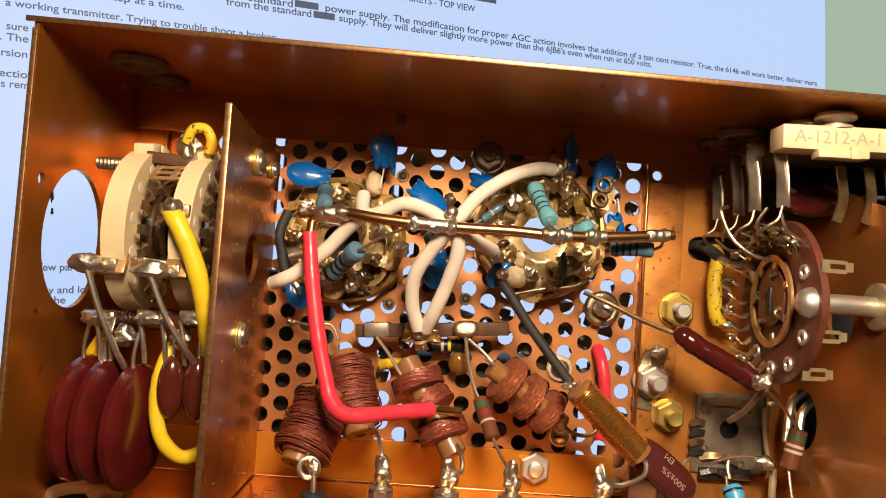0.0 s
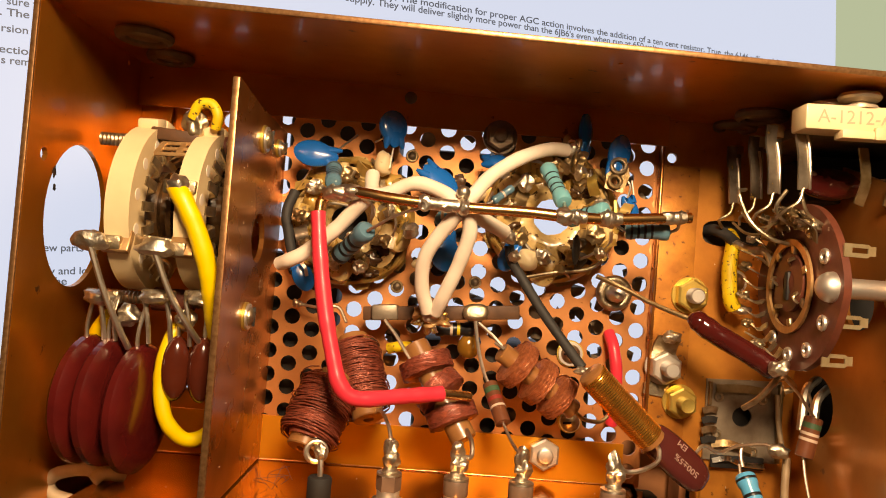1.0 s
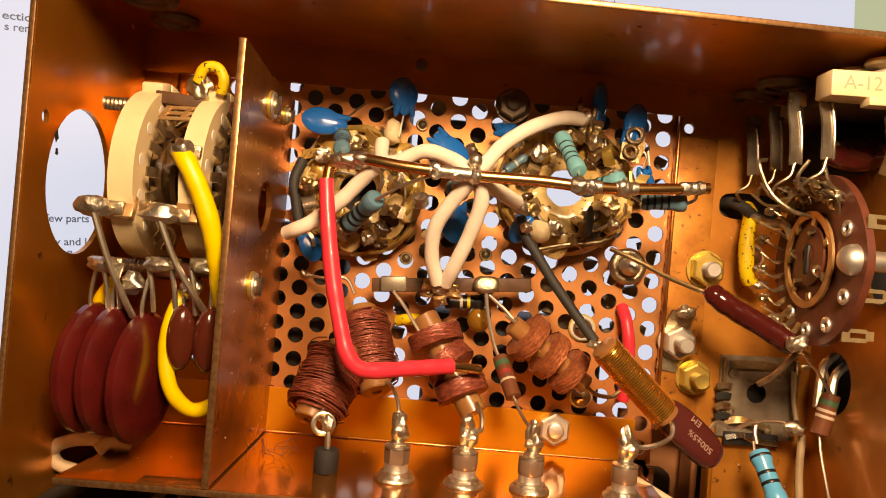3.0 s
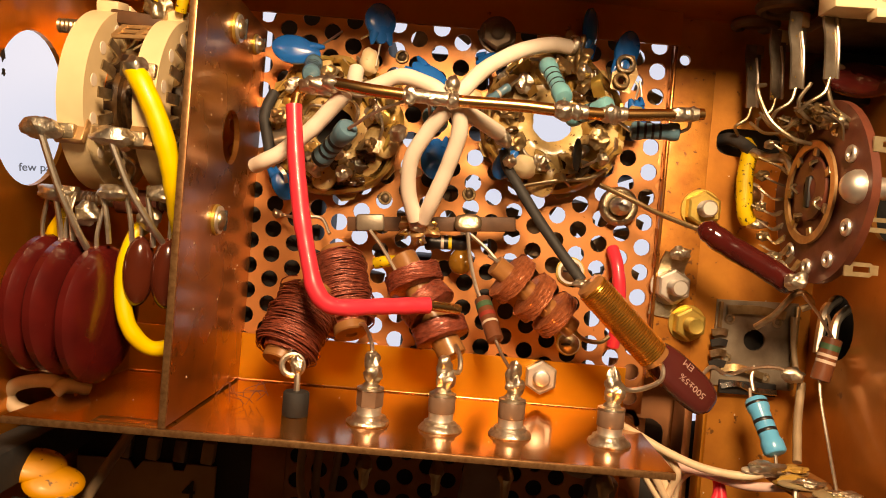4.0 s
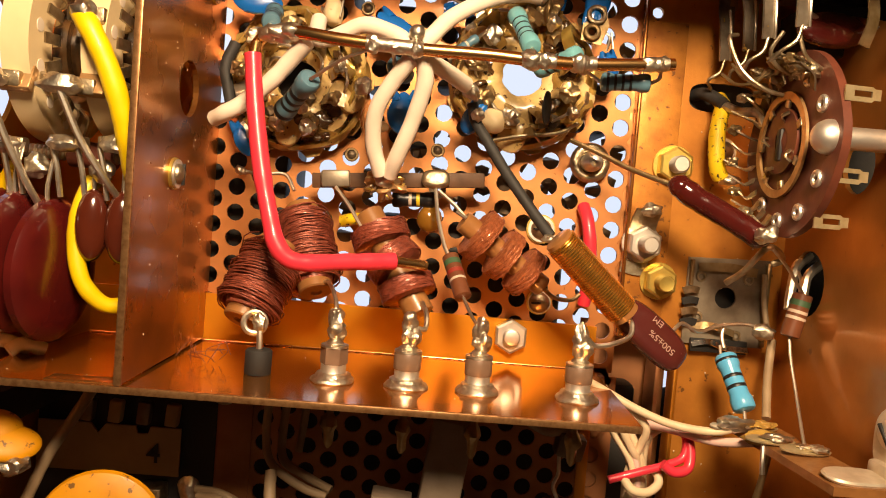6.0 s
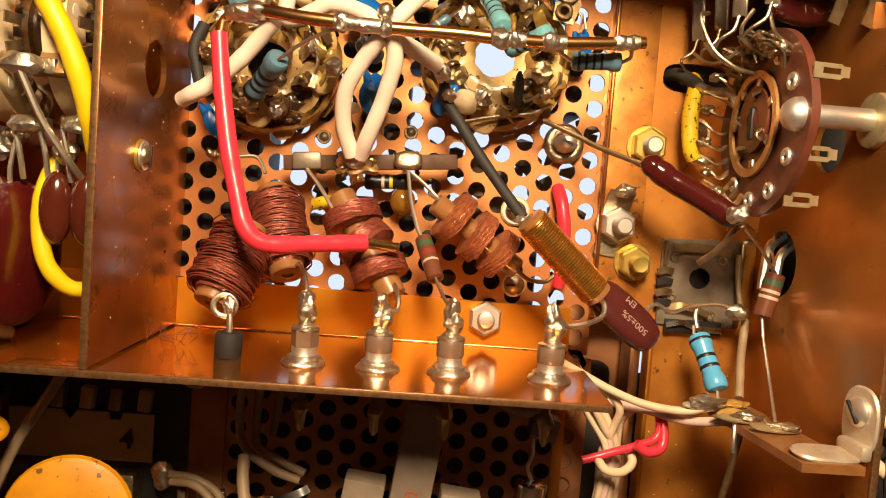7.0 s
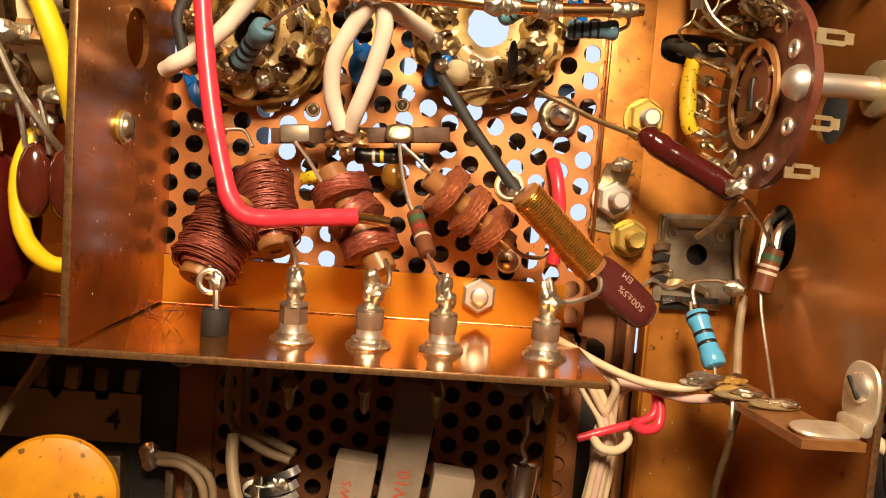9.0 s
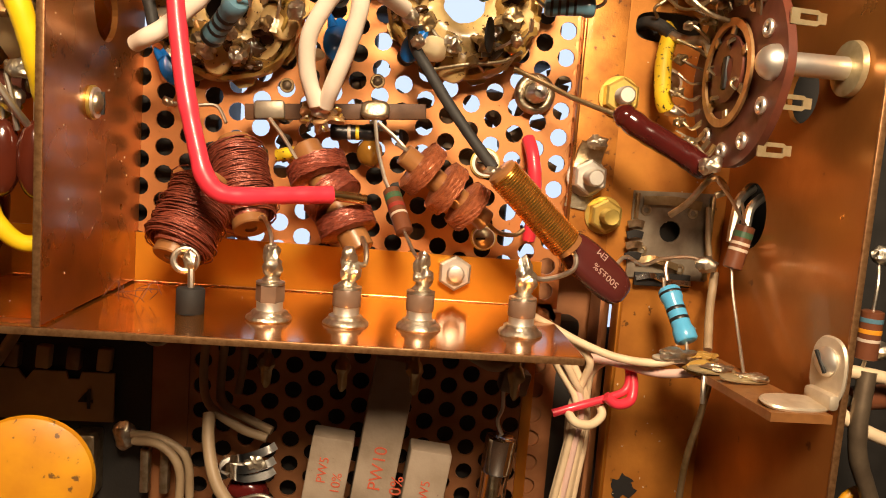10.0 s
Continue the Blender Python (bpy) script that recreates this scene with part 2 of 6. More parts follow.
def join(*geos):
    verts, faces = [], []
    for v, f in geos:
        k = len(verts)
        verts += [tuple(p) for p in v]
        faces += [tuple(i + k for i in q) for q in f]
    return verts, faces


def frame_of(axis, hint=None):
    a = V(axis).normalized()
    h = V(hint) if hint is not None else (Vector((0, 0, 1)) if abs(a.z) < 0.9 else Vector((1, 0, 0)))
    b = (h - a * a.dot(h)).normalized()
    return a, b, a.cross(b)


def curve_points(pts, steps):
    p = [V(q) for q in pts]
    if len(p) < 3 or steps < 2:
        return p
    p = [p[0] * 2 - p[1]] + p + [p[-1] * 2 - p[-2]]
    out = []
    for i in range(1, len(p) - 2):
        a, b, c, d = p[i - 1:i + 3]
        for s in range(steps):
            t = s / steps
            out.append(0.5 * (2 * b + (c - a) * t + (2 * a - 5 * b + 4 * c - d) * t * t + (3 * b - a - 3 * c + d) * t ** 3))
    return out + [p[-2]]


def tube(pts, r, n=10, steps=6, wobble=0.0):
    line = curve_points(pts, steps)
    verts, faces, last = [], [], None
    for i, p in enumerate(line):
        d = line[min(i + 1, len(line) - 1)] - line[max(i - 1, 0)]
        a, b, c = frame_of(d, last)
        last = b
        q = r if not isinstance(r, (list, tuple)) else r[0] + (r[1] - r[0]) * i / (len(line) - 1)
        if wobble:
            q *= 1 + wobble * noise.noise(p * 0.35)
        for k in range(n):
            w = 2 * math.pi * k / n
            verts.append(p + b * (q * math.cos(w)) + c * (q * math.sin(w)))
    for i in range(len(line) - 1):
        for k in range(n):
            faces.append((i * n + k, i * n + (k + 1) % n, (i + 1) * n + (k + 1) % n, (i + 1) * n + k))
    faces.append(tuple(range(n)))
    faces.append(tuple(range(len(verts) - n, len(verts))))
    return verts, faces


def lathe(p, q, profile, n=20, rough=0.0):
    """Turned about the line from p to q; profile: rows of (mm along it, radius)."""
    p, q = V(p), V(q)
    a, b, c = frame_of(q - p)
    verts, faces = [], []
    for s, r in profile:
        for k in range(n):
            w = 2 * math.pi * k / n
            g = 1 + (rough * noise.noise(Vector((s * 0.8, math.cos(w) * 2, math.sin(w) * 2)) + p) if rough else 0)
            verts.append(p + a * s + (b * math.cos(w) + c * math.sin(w)) * max(r * g, 0.01))
    for i in range(len(profile) - 1):
        for k in range(n):
            faces.append((i * n + k, i * n + (k + 1) % n, (i + 1) * n + (k + 1) % n, (i + 1) * n + k))
    faces.append(tuple(range(n)))
    faces.append(tuple(range(len(verts) - n, len(verts))))
    return verts, faces


def ring(c, axis, r0, r1, h, n=24):
    """A washer: from c, h along axis."""
    a, b, d = frame_of(axis)
    c = V(c)
    verts, faces = [], []
    for s, r in ((0, r0), (0, r1), (h, r1), (h, r0)):
        for k in range(n):
            w = 2 * math.pi * k / n
            verts.append(c + a * s + (b * math.cos(w) + d * math.sin(w)) * r)
    for i in range(4):
        for k in range(n):
            faces.append((i * n + k, i * n + (k + 1) % n, ((i + 1) % 4) * n + (k + 1) % n, ((i + 1) % 4) * n + k))
    return verts, faces


def torus(c, axis, r, t, n=28, m=10):
    a, b, d = frame_of(axis)
    c = V(c)
    verts, faces = [], []
    for k in range(n):
        w = 2 * math.pi * k / n
        e = b * math.cos(w) + d * math.sin(w)
        for j in range(m):
            x = 2 * math.pi * j / m
            verts.append(c + e * (r + t * math.cos(x)) + a * (t * math.sin(x)))
    for k in range(n):
        for j in range(m):
            faces.append((k * m + j, k * m + (j + 1) % m, ((k + 1) % n) * m + (j + 1) % m, ((k + 1) % n) * m + j))
    return verts, faces


def box(c, size, turn=(0, 0, 0), bevel=0.2):
    bm = bmesh.new()
    bmesh.ops.create_cube(bm, size=1)
    for v in bm.verts:
        v.co = Vector(v.co[i] * size[i] for i in range(3))
    if bevel:
        bmesh.ops.bevel(bm, geom=list(bm.edges), offset=bevel, segments=2, affect="EDGES", profile=0.5)
    m = pose(*c, *turn)
    geo = [m @ v.co for v in bm.verts], [tuple(v.index for v in f.verts) for f in bm.faces]
    bm.free()
    return geo


def blob(c, r, amp=0.25, seed=0.0, sub=2):
    bm = bmesh.new()
    bmesh.ops.create_icosphere(bm, subdivisions=sub, radius=1)
    c, r = V(c), (r if isinstance(r, (tuple, list)) else (r, r, r))
    verts = []
    for v in bm.verts:
        g = 1 + amp * noise.noise(v.co * 1.6 + Vector((seed * 7.1, seed * 3.3, seed)) + c * 0.37)
        verts.append(c + Vector(v.co[i] * r[i] * g for i in range(3)))
    geo = verts, [tuple(v.index for v in f.verts) for f in bm.faces]
    bm.free()
    return geo


def lens(c, face, up, w, h, t, tip=0.0, n=28, m=7, puff=2.4, square=2.0):
    """A dipped disc: face is the way it faces, w and h its width and height, t its thickness; tip draws its top into a neck."""
    f, u, s = frame_of(face, up)
    c = V(c)
    verts, faces = [], []
    for i in range(m + 1):
        x = math.pi * i / m - math.pi / 2
        z = math.copysign(abs(math.sin(x)) ** (2 / puff), math.sin(x))
        rr = abs(math.cos(x)) ** (2 / puff)
        for k in range(n):
            a = 2 * math.pi * k / n
            ca, sa = (math.copysign(abs(q) ** (2 / square), q) for q in (math.cos(a), math.sin(a)))
            hh = h / 2 * (1 + tip * max(0, ca) ** 6)
            g = 1 - 0.3 * tip * max(0, ca) ** 2
            verts.append(c + u * (hh * rr * ca) + s * (w / 2 * rr * sa * g) + f * (t / 2 * z))
    for i in range(m):
        for k in range(n):
            faces.append((i * n + k, i * n + (k + 1) % n, (i + 1) * n + (k + 1) % n, (i + 1) * n + k))
    return verts, faces


def circle(x, y, r, n=24, ry=None):
    return [(x + r * math.cos(2 * math.pi * k / n), y + (ry or r) * math.sin(2 * math.pi * k / n)) for k in range(n)]


def sheet(outer, holes, place, thick):
    """A plate of the outline with holes; place takes (a, b, depth) to a place."""
    from mathutils.geometry import tessellate_polygon
    loops = [outer] + holes
    tri = tessellate_polygon([[Vector((a, b, 0)) for a, b in lp] for lp in loops])
    flat = [p for lp in loops for p in lp]
    n = len(flat)
    verts = [place(a, b, 0) for a, b in flat] + [place(a, b, thick) for a, b in flat]
    faces = [tuple(t) for t in tri] + [tuple(i + n for i in t) for t in tri]
    k = 0
    for lp in loops:
        for i in range(len(lp)):
            j = (i + 1) % len(lp)
            faces.append((k + i, k + j, n + k + j, n + k + i))
        k += len(lp)
    return verts, faces


def strip(pts, w, side, t=0.35, steps=4):
    """A flat metal tag along pts, w wide along side."""
    line = curve_points(pts, steps)
    verts, faces = [], []
    for i, p in enumerate(line):
        d = (line[min(i + 1, len(line) - 1)] - line[max(i - 1, 0)]).normalized()
        s = V(side)
        s = (s - d * d.dot(s)).normalized()
        k = d.cross(s)
        for a, b in ((-1, -1), (1, -1), (1, 1), (-1, 1)):
            verts.append(p + s * (a * w / 2) + k * (b * t / 2))
    for i in range(len(line) - 1):
        for k in range(4):
            faces.append((i * 4 + k, i * 4 + (k + 1) % 4, (i + 1) * 4 + (k + 1) % 4, (i + 1) * 4 + k))
    faces += [(0, 1, 2, 3), tuple(range(len(verts) - 4, len(verts)))]
    return verts, faces


def helix(p, q, r, turns, wire, n=14, m=6, jitter=0.0, rnd=None):
    p, q = V(p), V(q)
    a, b, c = frame_of(q - p)
    length = (q - p).length
    pts = []
    for i in range(int(turns * n) + 1):
        w = 2 * math.pi * i / n
        g = r * (1 + (jitter * noise.noise(Vector((i * 0.13, turns, r)) + p)))
        z = i / (turns * n) * length + (jitter * 4 * noise.noise(Vector((i * 0.31, 3, r)) + p) if jitter else 0)
        pts.append(p + a * z + (b * math.cos(w) + c * math.sin(w)) * g)
    return tube(pts, wire, m, 1)


def writing(name, text, size, m, mat, parent=None, width=None, label=""):
    cu = bpy.data.curves.new(name, "FONT")
    cu.body, cu.size = text, size * 0.001
    cu.extrude, cu.offset = 0.00003, size * 0.000012 * (mat in (INK, PAGETEXT))
    cu.materials.append(mat)
    ob = new(name, cu)
    ob.parent = parent
    ob.matrix_basis = m
    if parent is not None:
        top = parent
        while top.parent is not None:
            top = top.parent
        ob.matrix_parent_inverse = Matrix.Translation(-top.location)
    if width:
        bpy.context.view_layer.update()
        if ob.dimensions.x > 0:
            ob.scale = (width * 0.001 / ob.dimensions.x, 1, 1)
    return ob


# ---- the chassis ----
chassis = thing("chassis", (0, 0, 0), "open copper-plated radio chassis standing on its side on a desk", "chassis", kind="structure")
LEFT, RIGHT, TOP, FRONT, SHELF, DIV = -99.0, 99.5, 242.5, -61.5, 130.0, -56.0


def top_at(x):
    """The top wall sags slightly to one side."""
    return TOP - (x + 100) * 0.0225


left_outline = [(FRONT, 4), (3, 4), (3, TOP), (FRONT, TOP)]
notched = [(a + (1.5 if 150 < d < 185 else 0) * math.sin(d), b) for d, (a, b) in enumerate(circle(-36.4, 195.2, 15.9, 40, 17.6))]
part("side_wall", sheet(left_outline, [notched, circle(-54.6, 208, 1.6, 12), circle(-12, 214, 1.2, 12), circle(-14, 240, 0.7, 8)],
     lambda a, b, d: (LEFT - d, a, b), 1.2), COPPER, chassis, "copper side wall with a large round hole", False)
part("top_wall", sheet([(LEFT - 1.2, FRONT), (160, FRONT), (160, 3), (LEFT - 1.2, 3)], [circle(30, -52, 0.6, 8)],
     lambda a, b, d: (a, b, top_at(a) + d), 1.2), COPPER, chassis, "copper top wall", False)
part("sheet_edge", box((29, FRONT - 0.45, top_at(29) + 0.6), (262, 0.8, 1.3), (0, 1.289, 0), 0.25), EDGE, chassis, "raw worn sheet edge")
part("sheet_edge", box((LEFT - 0.6, FRONT - 0.45, 122), (1.3, 0.8, 238), bevel=0.25), EDGE, chassis)
part("bottom_wall", box((29, -29, 4), (263, 65, 1.2), bevel=0.1), DARK, chassis)
right_outline = [(FRONT, 4), (0, 4), (0, 232), (FRONT, 212)]
part("partition", sheet(right_outline, [circle(-15, 159, 8.5), circle(-50.5, 191.5, 4.4), circle(-33, 188.0, 6.5)], lambda a, b, d: (RIGHT + d, a, b), 1.2), COPPER_SIDE, chassis, "copper partition with a grommet hole", False)
part("sheet_edge", box((RIGHT + 0.6, FRONT - 0.4, 108), (1.5, 0.7, 208), bevel=0.25), EDGE, chassis)
# divider between the two compartments
div = [(FRONT + 5, SHELF + 0.6), (-0.5, SHELF + 0.6), (-0.5, 226), (-34, 226.5), (FRONT + 5, 228.5)]
part("divider", sheet(div, [circle(-26.6, 193.5, 6.9, 28, 6.6), circle(-11, 212, 1.4, 12), circle(-14, 150, 0.9, 8)],
     lambda a, b, d: (DIV - d, a, b), 1.3), COPPER_BROWN, chassis, "upright copper divider with an oval hole", False)
part("sheet_edge", box((DIV - 0.65, FRONT + 4.6, (SHELF + 228.5) / 2), (1.6, 0.8, 98), bevel=0.25), EDGE, chassis)
part("foot_tab", box((DIV - 8.6, FRONT + 8.0, SHELF + 0.12), (14.5, 5, 0.5), bevel=0.12), COPPER_BROWN, chassis)
# shelf with its back flange
part("shelf", sheet([(-89.8, FRONT + 5), (48.5, FRONT + 5), (50.2, -1.5), (-86.6, -1.5)], [circle(x, -37.6, 2.0, 12) for x in (-33.6, -16.5, 0, 16, 38.7)],
     lambda a, b, d: (a, b, SHELF - d), 1.2), COPPER_GLOSS, chassis, "glossy copper shelf", False)
part("sheet_edge", box((-20.6, FRONT + 4.6, SHELF - 0.6), (138, 0.8, 1.5), bevel=0.25), EDGE, chassis)
part("flange", sheet([(-86.6, SHELF), (50, SHELF), (50, 142), (-86.6, 143)], [], lambda a, b, d: (a, -2.2 + d, b), 1.0), COPPER_BRIGHT, chassis, "orange copper flange behind the shelf", False)
part("bend", tube([(-86, -2.7, SHELF + 0.25), (-18, -2.7, SHELF + 0.25), (49.6, -2.7, SHELF + 0.15)], 0.2, 8, 1), COPPER_BROWN, chassis, "bright folded seam")
part("left_deck", sheet([(LEFT, 4), (DIV - 2, 4), (DIV - 2, 234), (LEFT, 234)], [circle(-85, 228.5, 2.3, 14), circle(-73, 228.5, 2.3, 14), circle(-84, 234 - 1.2, 0.9, 8), circle(-78, 150, 2.3, 14)],
     lambda a, b, d: (a, d, b), 1.0), COPPER, chassis, "", False)
# top strip behind
part("back_strip", sheet([(LEFT, 230.1), (56, 230.1), (56, top_at(56)), (LEFT, TOP)], [circle(-20.0, 238.3, 1.8, 16)], lambda a, b, d: (a, -5.6 + d, b), 1.0), COPPER, chassis, "", False)
part("corner_tab", box((-95.5, -1.4, 225), (11, 1.4, 18), (0, 0, 0), 0.3), COPPER, chassis)
# solid deck
deck_holes = [circle(58.9, 227.5, 1.5, 14), [(78.4 + 9.0 * math.copysign(abs(math.cos(w)) ** 0.6, math.cos(w)), 206.2 + 3.9 * math.copysign(abs(math.sin(w)) ** 0.6, math.sin(w))) for w in (math.pi * k / 16 + 0.01 for k in range(32))], circle(85, 151, 10.5, 4, 9.5)]
part("deck", sheet([(55.5, 140), (72.0, 140), (72.0, 4), (RIGHT, 4), (RIGHT, top_at(RIGHT)), (55.5, top_at(55.5))], deck_holes, lambda a, b, d: (a, d - 1.0, b), 1.2), COPPER_SPOT, chassis, "stained copper deck beside the perforated sheet", False)
part("fold", box((55.5, -2.2, 190.5), (0.9, 3.4, 101), bevel=0.3), COPPER_BROWN, chassis)
part("fold", box((72.2, -1, 72), (1.2, 6, 136), bevel=0.3), COPPER, chassis)
part("trim", box((55.0, 0.7, 185), (1.8, 0.5, 112), bevel=0.1), COPPER_PERF, chassis)
part("trim", box((49.6, -0.8, 66), (3.0, 0.8, 124), bevel=0.1), COPPER, chassis)
part("trim", box((54.4, 0.9, 66), (6.0, 0.5, 124), bevel=0.1), COPPER_SHADED, chassis)
part("side_panel", box((62, 15, 72), (26, 1.0, 140), bevel=0.1), COPPER_SHADED, chassis, "dark recess beside the deck")
part("recess_fold", box((68.4, 5, 72), (1.2, 10, 136), bevel=0.2), COPPER_SHADED, chassis)
part("lower_panel", box((-49.3, -0.8, 67), (15.6, 1.0, 123), bevel=0.1), COPPER_SHADED, chassis, "plain dark copper panel beside the lower holes")
part("outer_deck", box((130, 1, 122), (58, 1.2, 240), bevel=0.1), DARK, chassis)
part("outer_side", box((160, -29, 122), (1.2, 65, 240), bevel=0.1), DARK, chassis)

# perforated sheet
SOCKETS = ((-34.9, 200.5), (23.4, 206.6))
PITCH, COLUMN, HOLE = 6.93, 6.0, 2.35


def perforated(x0, x1, z0, z1, skip):
    verts, faces = [], []
    for c in range(int((x0 + 50.2) // COLUMN), int((x1 + 50.2) // COLUMN) + 1):
        x = -50.2 + COLUMN * c
        zs = 165.0 + (PITCH / 2 if c % 2 else 0)
        for k in range(int((z0 - zs) // PITCH), int((z1 - zs) // PITCH) + 1):
            z = zs + PITCH * k
            if any((x - a) ** 2 + (z - b) ** 2 < r * r for a, b, r in skip):
                continue
            n0 = len(verts)
            big = PITCH / 2 / math.cos(math.pi / 6)
            for d in (-0.4, 0.4):
                for j in range(12):
                    w = math.pi * j / 6
                    rr = big if j % 2 == 0 else PITCH / 2
                    verts.append((x + rr * math.cos(w), d, z + rr * math.sin(w)))
                for j in range(12):
                    w = math.pi * j / 6
                    verts.append((x + HOLE * math.cos(w), d, z + HOLE * math.sin(w)))
            for j in range(12):
                i = (j + 1) % 12
                faces.append((n0 + j, n0 + i, n0 + 12 + i, n0 + 12 + j))
                faces.append((n0 + 24 + j, n0 + 24 + i, n0 + 36 + i, n0 + 36 + j))
                faces.append((n0 + 12 + j, n0 + 12 + i, n0 + 36 + i, n0 + 36 + j))
    return verts, faces


def plain_part(name, geo, mat, parent, label=""):
    ob = part(name, geo, mat, parent, label, False)
    return ob


# the sheet below the shelf takes the copper with shade in its colour
for z0, z1, mat in ((131, 236, COPPER_PERF), (66, 129, COPPER_SHADED)):
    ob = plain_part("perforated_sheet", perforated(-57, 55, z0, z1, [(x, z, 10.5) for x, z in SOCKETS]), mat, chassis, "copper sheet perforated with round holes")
    weld = bmesh.new()
    weld.from_mesh(ob.data)
    bmesh.ops.remove_doubles(weld, verts=weld.verts, dist=0.00002)
    weld.to_mesh(ob.data)
    weld.free()
# added black board darkens the space behind the coil card
part("coil_shade_board", box((-76, -1.2, 96), (50, 1.0, 62), bevel=0.2), DARK, chassis, "black board added as shade behind the coil card")


# loose parts on the far side that show through some of the holes
random.seed(17)
far_parts = []
for k in range(150):
    fx, fz = random.uniform(-50, 54) if k < 46 else random.uniform(8, 54), random.uniform(146, 233)
    if k >= 84:
        fx, fz = (random.uniform(8, 54), random.uniform(160, 194)) if k % 2 else (random.uniform(-28, 8), random.uniform(162, 190))
    if (fx - 23) ** 2 + (fz - 205) ** 2 < 90:
        continue
    far_parts.append(blob((fx, random.uniform(5, 14), fz), (random.uniform(1.5, 4.5), 2.0, random.uniform(1.5, 5.0)), 0.5, k, 1))
part("far_side_parts", join(*far_parts), DARKMETAL, chassis, "dark parts behind the perforated sheet", kind="stuff")

# ---- behind: screen, desk, room ----
ANGLE, ROLL = 26.0, 4.3
screen_m = pose(-0.154, 0.072, 0.176, 90, 0, ANGLE) @ pose(0, 0, 0, 0, 0, ROLL)


def on_screen(u, v, d=0.0):
    """u along the screen, v up it, d towards the viewer, in millimetres."""
    return screen_m @ V(u * 0.001, v * 0.001, d * 0.001) * 1000


def panel(u0, u1, v0, v1, d0, d1):
    c = [on_screen(u, v, d) for d in (d0, d1) for u, v in ((u0, v0), (u1, v0), (u1, v1), (u0, v1))]
    return c, [(0, 1, 2, 3), (4, 5, 6, 7), (0, 1, 5, 4), (1, 2, 6, 5), (2, 3, 7, 6), (3, 0, 4, 7)]


monitor = thing("monitor", on_screen(150, -140), "lit computer monitor showing a page of black text behind the chassis", "monitor")
part("page", panel(-200, 453, -120, 300, -3, 0), PAGE, monitor, "bright bluish page with lines of text", False)
part("margin", panel(453, 620, -120, 300, -3, 0), MARGIN, monitor, "pale green margin of the screen", False)
part("housing", panel(-220, 640, -150, 320, -30, -3.5), DARK, monitor, "", False)


def line(text, u, v, size, width=None):
    return writing("line_of_text", text, size, screen_m @ pose(u * 0.001, v * 0.001, 0.0006), PAGETEXT, monitor, width)


def bar(u, v, w, h):
    return part("text_bar", panel(u, u + w, v, v + h, 0.2, 0.7), PAGETEXT, monitor, "", False)


def uv(u, z):
    """From a place along the level screen plane to its rolled axes."""
    k, s = math.cos(radians(ROLL)), math.sin(radians(ROLL))
    return u * k + (z - 176) * s, (z - 176) * k - u * s


SIZE = 4.1
for text, u, z, width in (("step at a time.", 7, 296, 30), ("a working transmitter. Trying to trouble shoot a broken", -28, 285.5, 105), ("sure your", -27, 276.5, 17),
                          (". The last", -29, 272, 18), ("rsion scheme", -28, 266, 24), ("ections", -28, 258, 14), ("s removed", -27, 254, 18),
                          ("q", -17, 191.5, 2), ("few parts", -8, 184.5, 15), ("any and lower", -8, 175.5, 24), ("in the", -8, 171.5, 10), ("be for the", 60, 178, 18), ("SOCKETS - TOP VIEW", 133, 325.5, 43),
                          ("from the standard", 54, 304.5, 38), ("supply. They will deliver slightly more power than the 6JB6's even when run at 650 volts.", 105, 308.5, 188),
                          ("standard", 63, 308.5, 20), ("power supply. The modification for proper AGC action involves the addition of a ten cent resistor. True, the 6146 will work better, deliver more", 98, 311.8, 336)):
    a, b = uv(u, z)
    line(text, a, b, SIZE if u < 50 else 4.6, width)
a, b = uv(93, 307.6)
bar(a, b, 10, 3.0)
a, b = uv(84, 310.6)
bar(a, b, 11, 3.0)
a, b = uv(138, 332)
bar(a, b, 50, 12)
for k in range(7):
    bar(40 + 9 * k, -52, 5, 18)

part("desk", box((0, 100, -15), (1600, 1100, 30), bevel=1), DESK, None, "dark wooden desk under the chassis", True, "desk", kind="structure")
part("wall_north", box((0, 700, 800), (3200, 20, 2600), bevel=0), WALLP, None, "plain painted wall", False, "wall", kind="structure")
part("wall_south", box((0, -1900, 800), (3200, 20, 2600), bevel=0), WALLP, None, "plain painted wall", False, "wall", kind="structure")
part("wall_east", box((1600, -600, 800), (20, 2580, 2600), bevel=0), WALLP, None, "plain painted wall", False, "wall", kind="structure")
part("wall_west", box((-1600, -600, 800), (20, 2580, 2600), bevel=0), WALLP, None, "plain painted wall", False, "wall", kind="structure")
# never in view; added to keep the world light from falling in
part("ceiling", box((0, -600, 2110), (3200, 2600, 20), bevel=0), WALLP, None, "unseen painted ceiling added to block light from above", False, "ceiling", kind="structure")
part("floor", box((0, -600, -700), (3200, 2600, 20), bevel=0), DESK, None, "wooden floor", False, "floor", kind="structure")
# added black boxes keep the screen from shining through most holes
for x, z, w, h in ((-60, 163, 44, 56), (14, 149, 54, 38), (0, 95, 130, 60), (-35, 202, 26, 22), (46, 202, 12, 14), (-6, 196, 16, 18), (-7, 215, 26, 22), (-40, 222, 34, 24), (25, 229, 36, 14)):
    part("hole_blocker", box((x, 22, z), (w, 30, h), bevel=2), DARK, chassis, "black box added behind the deck to block screen light")



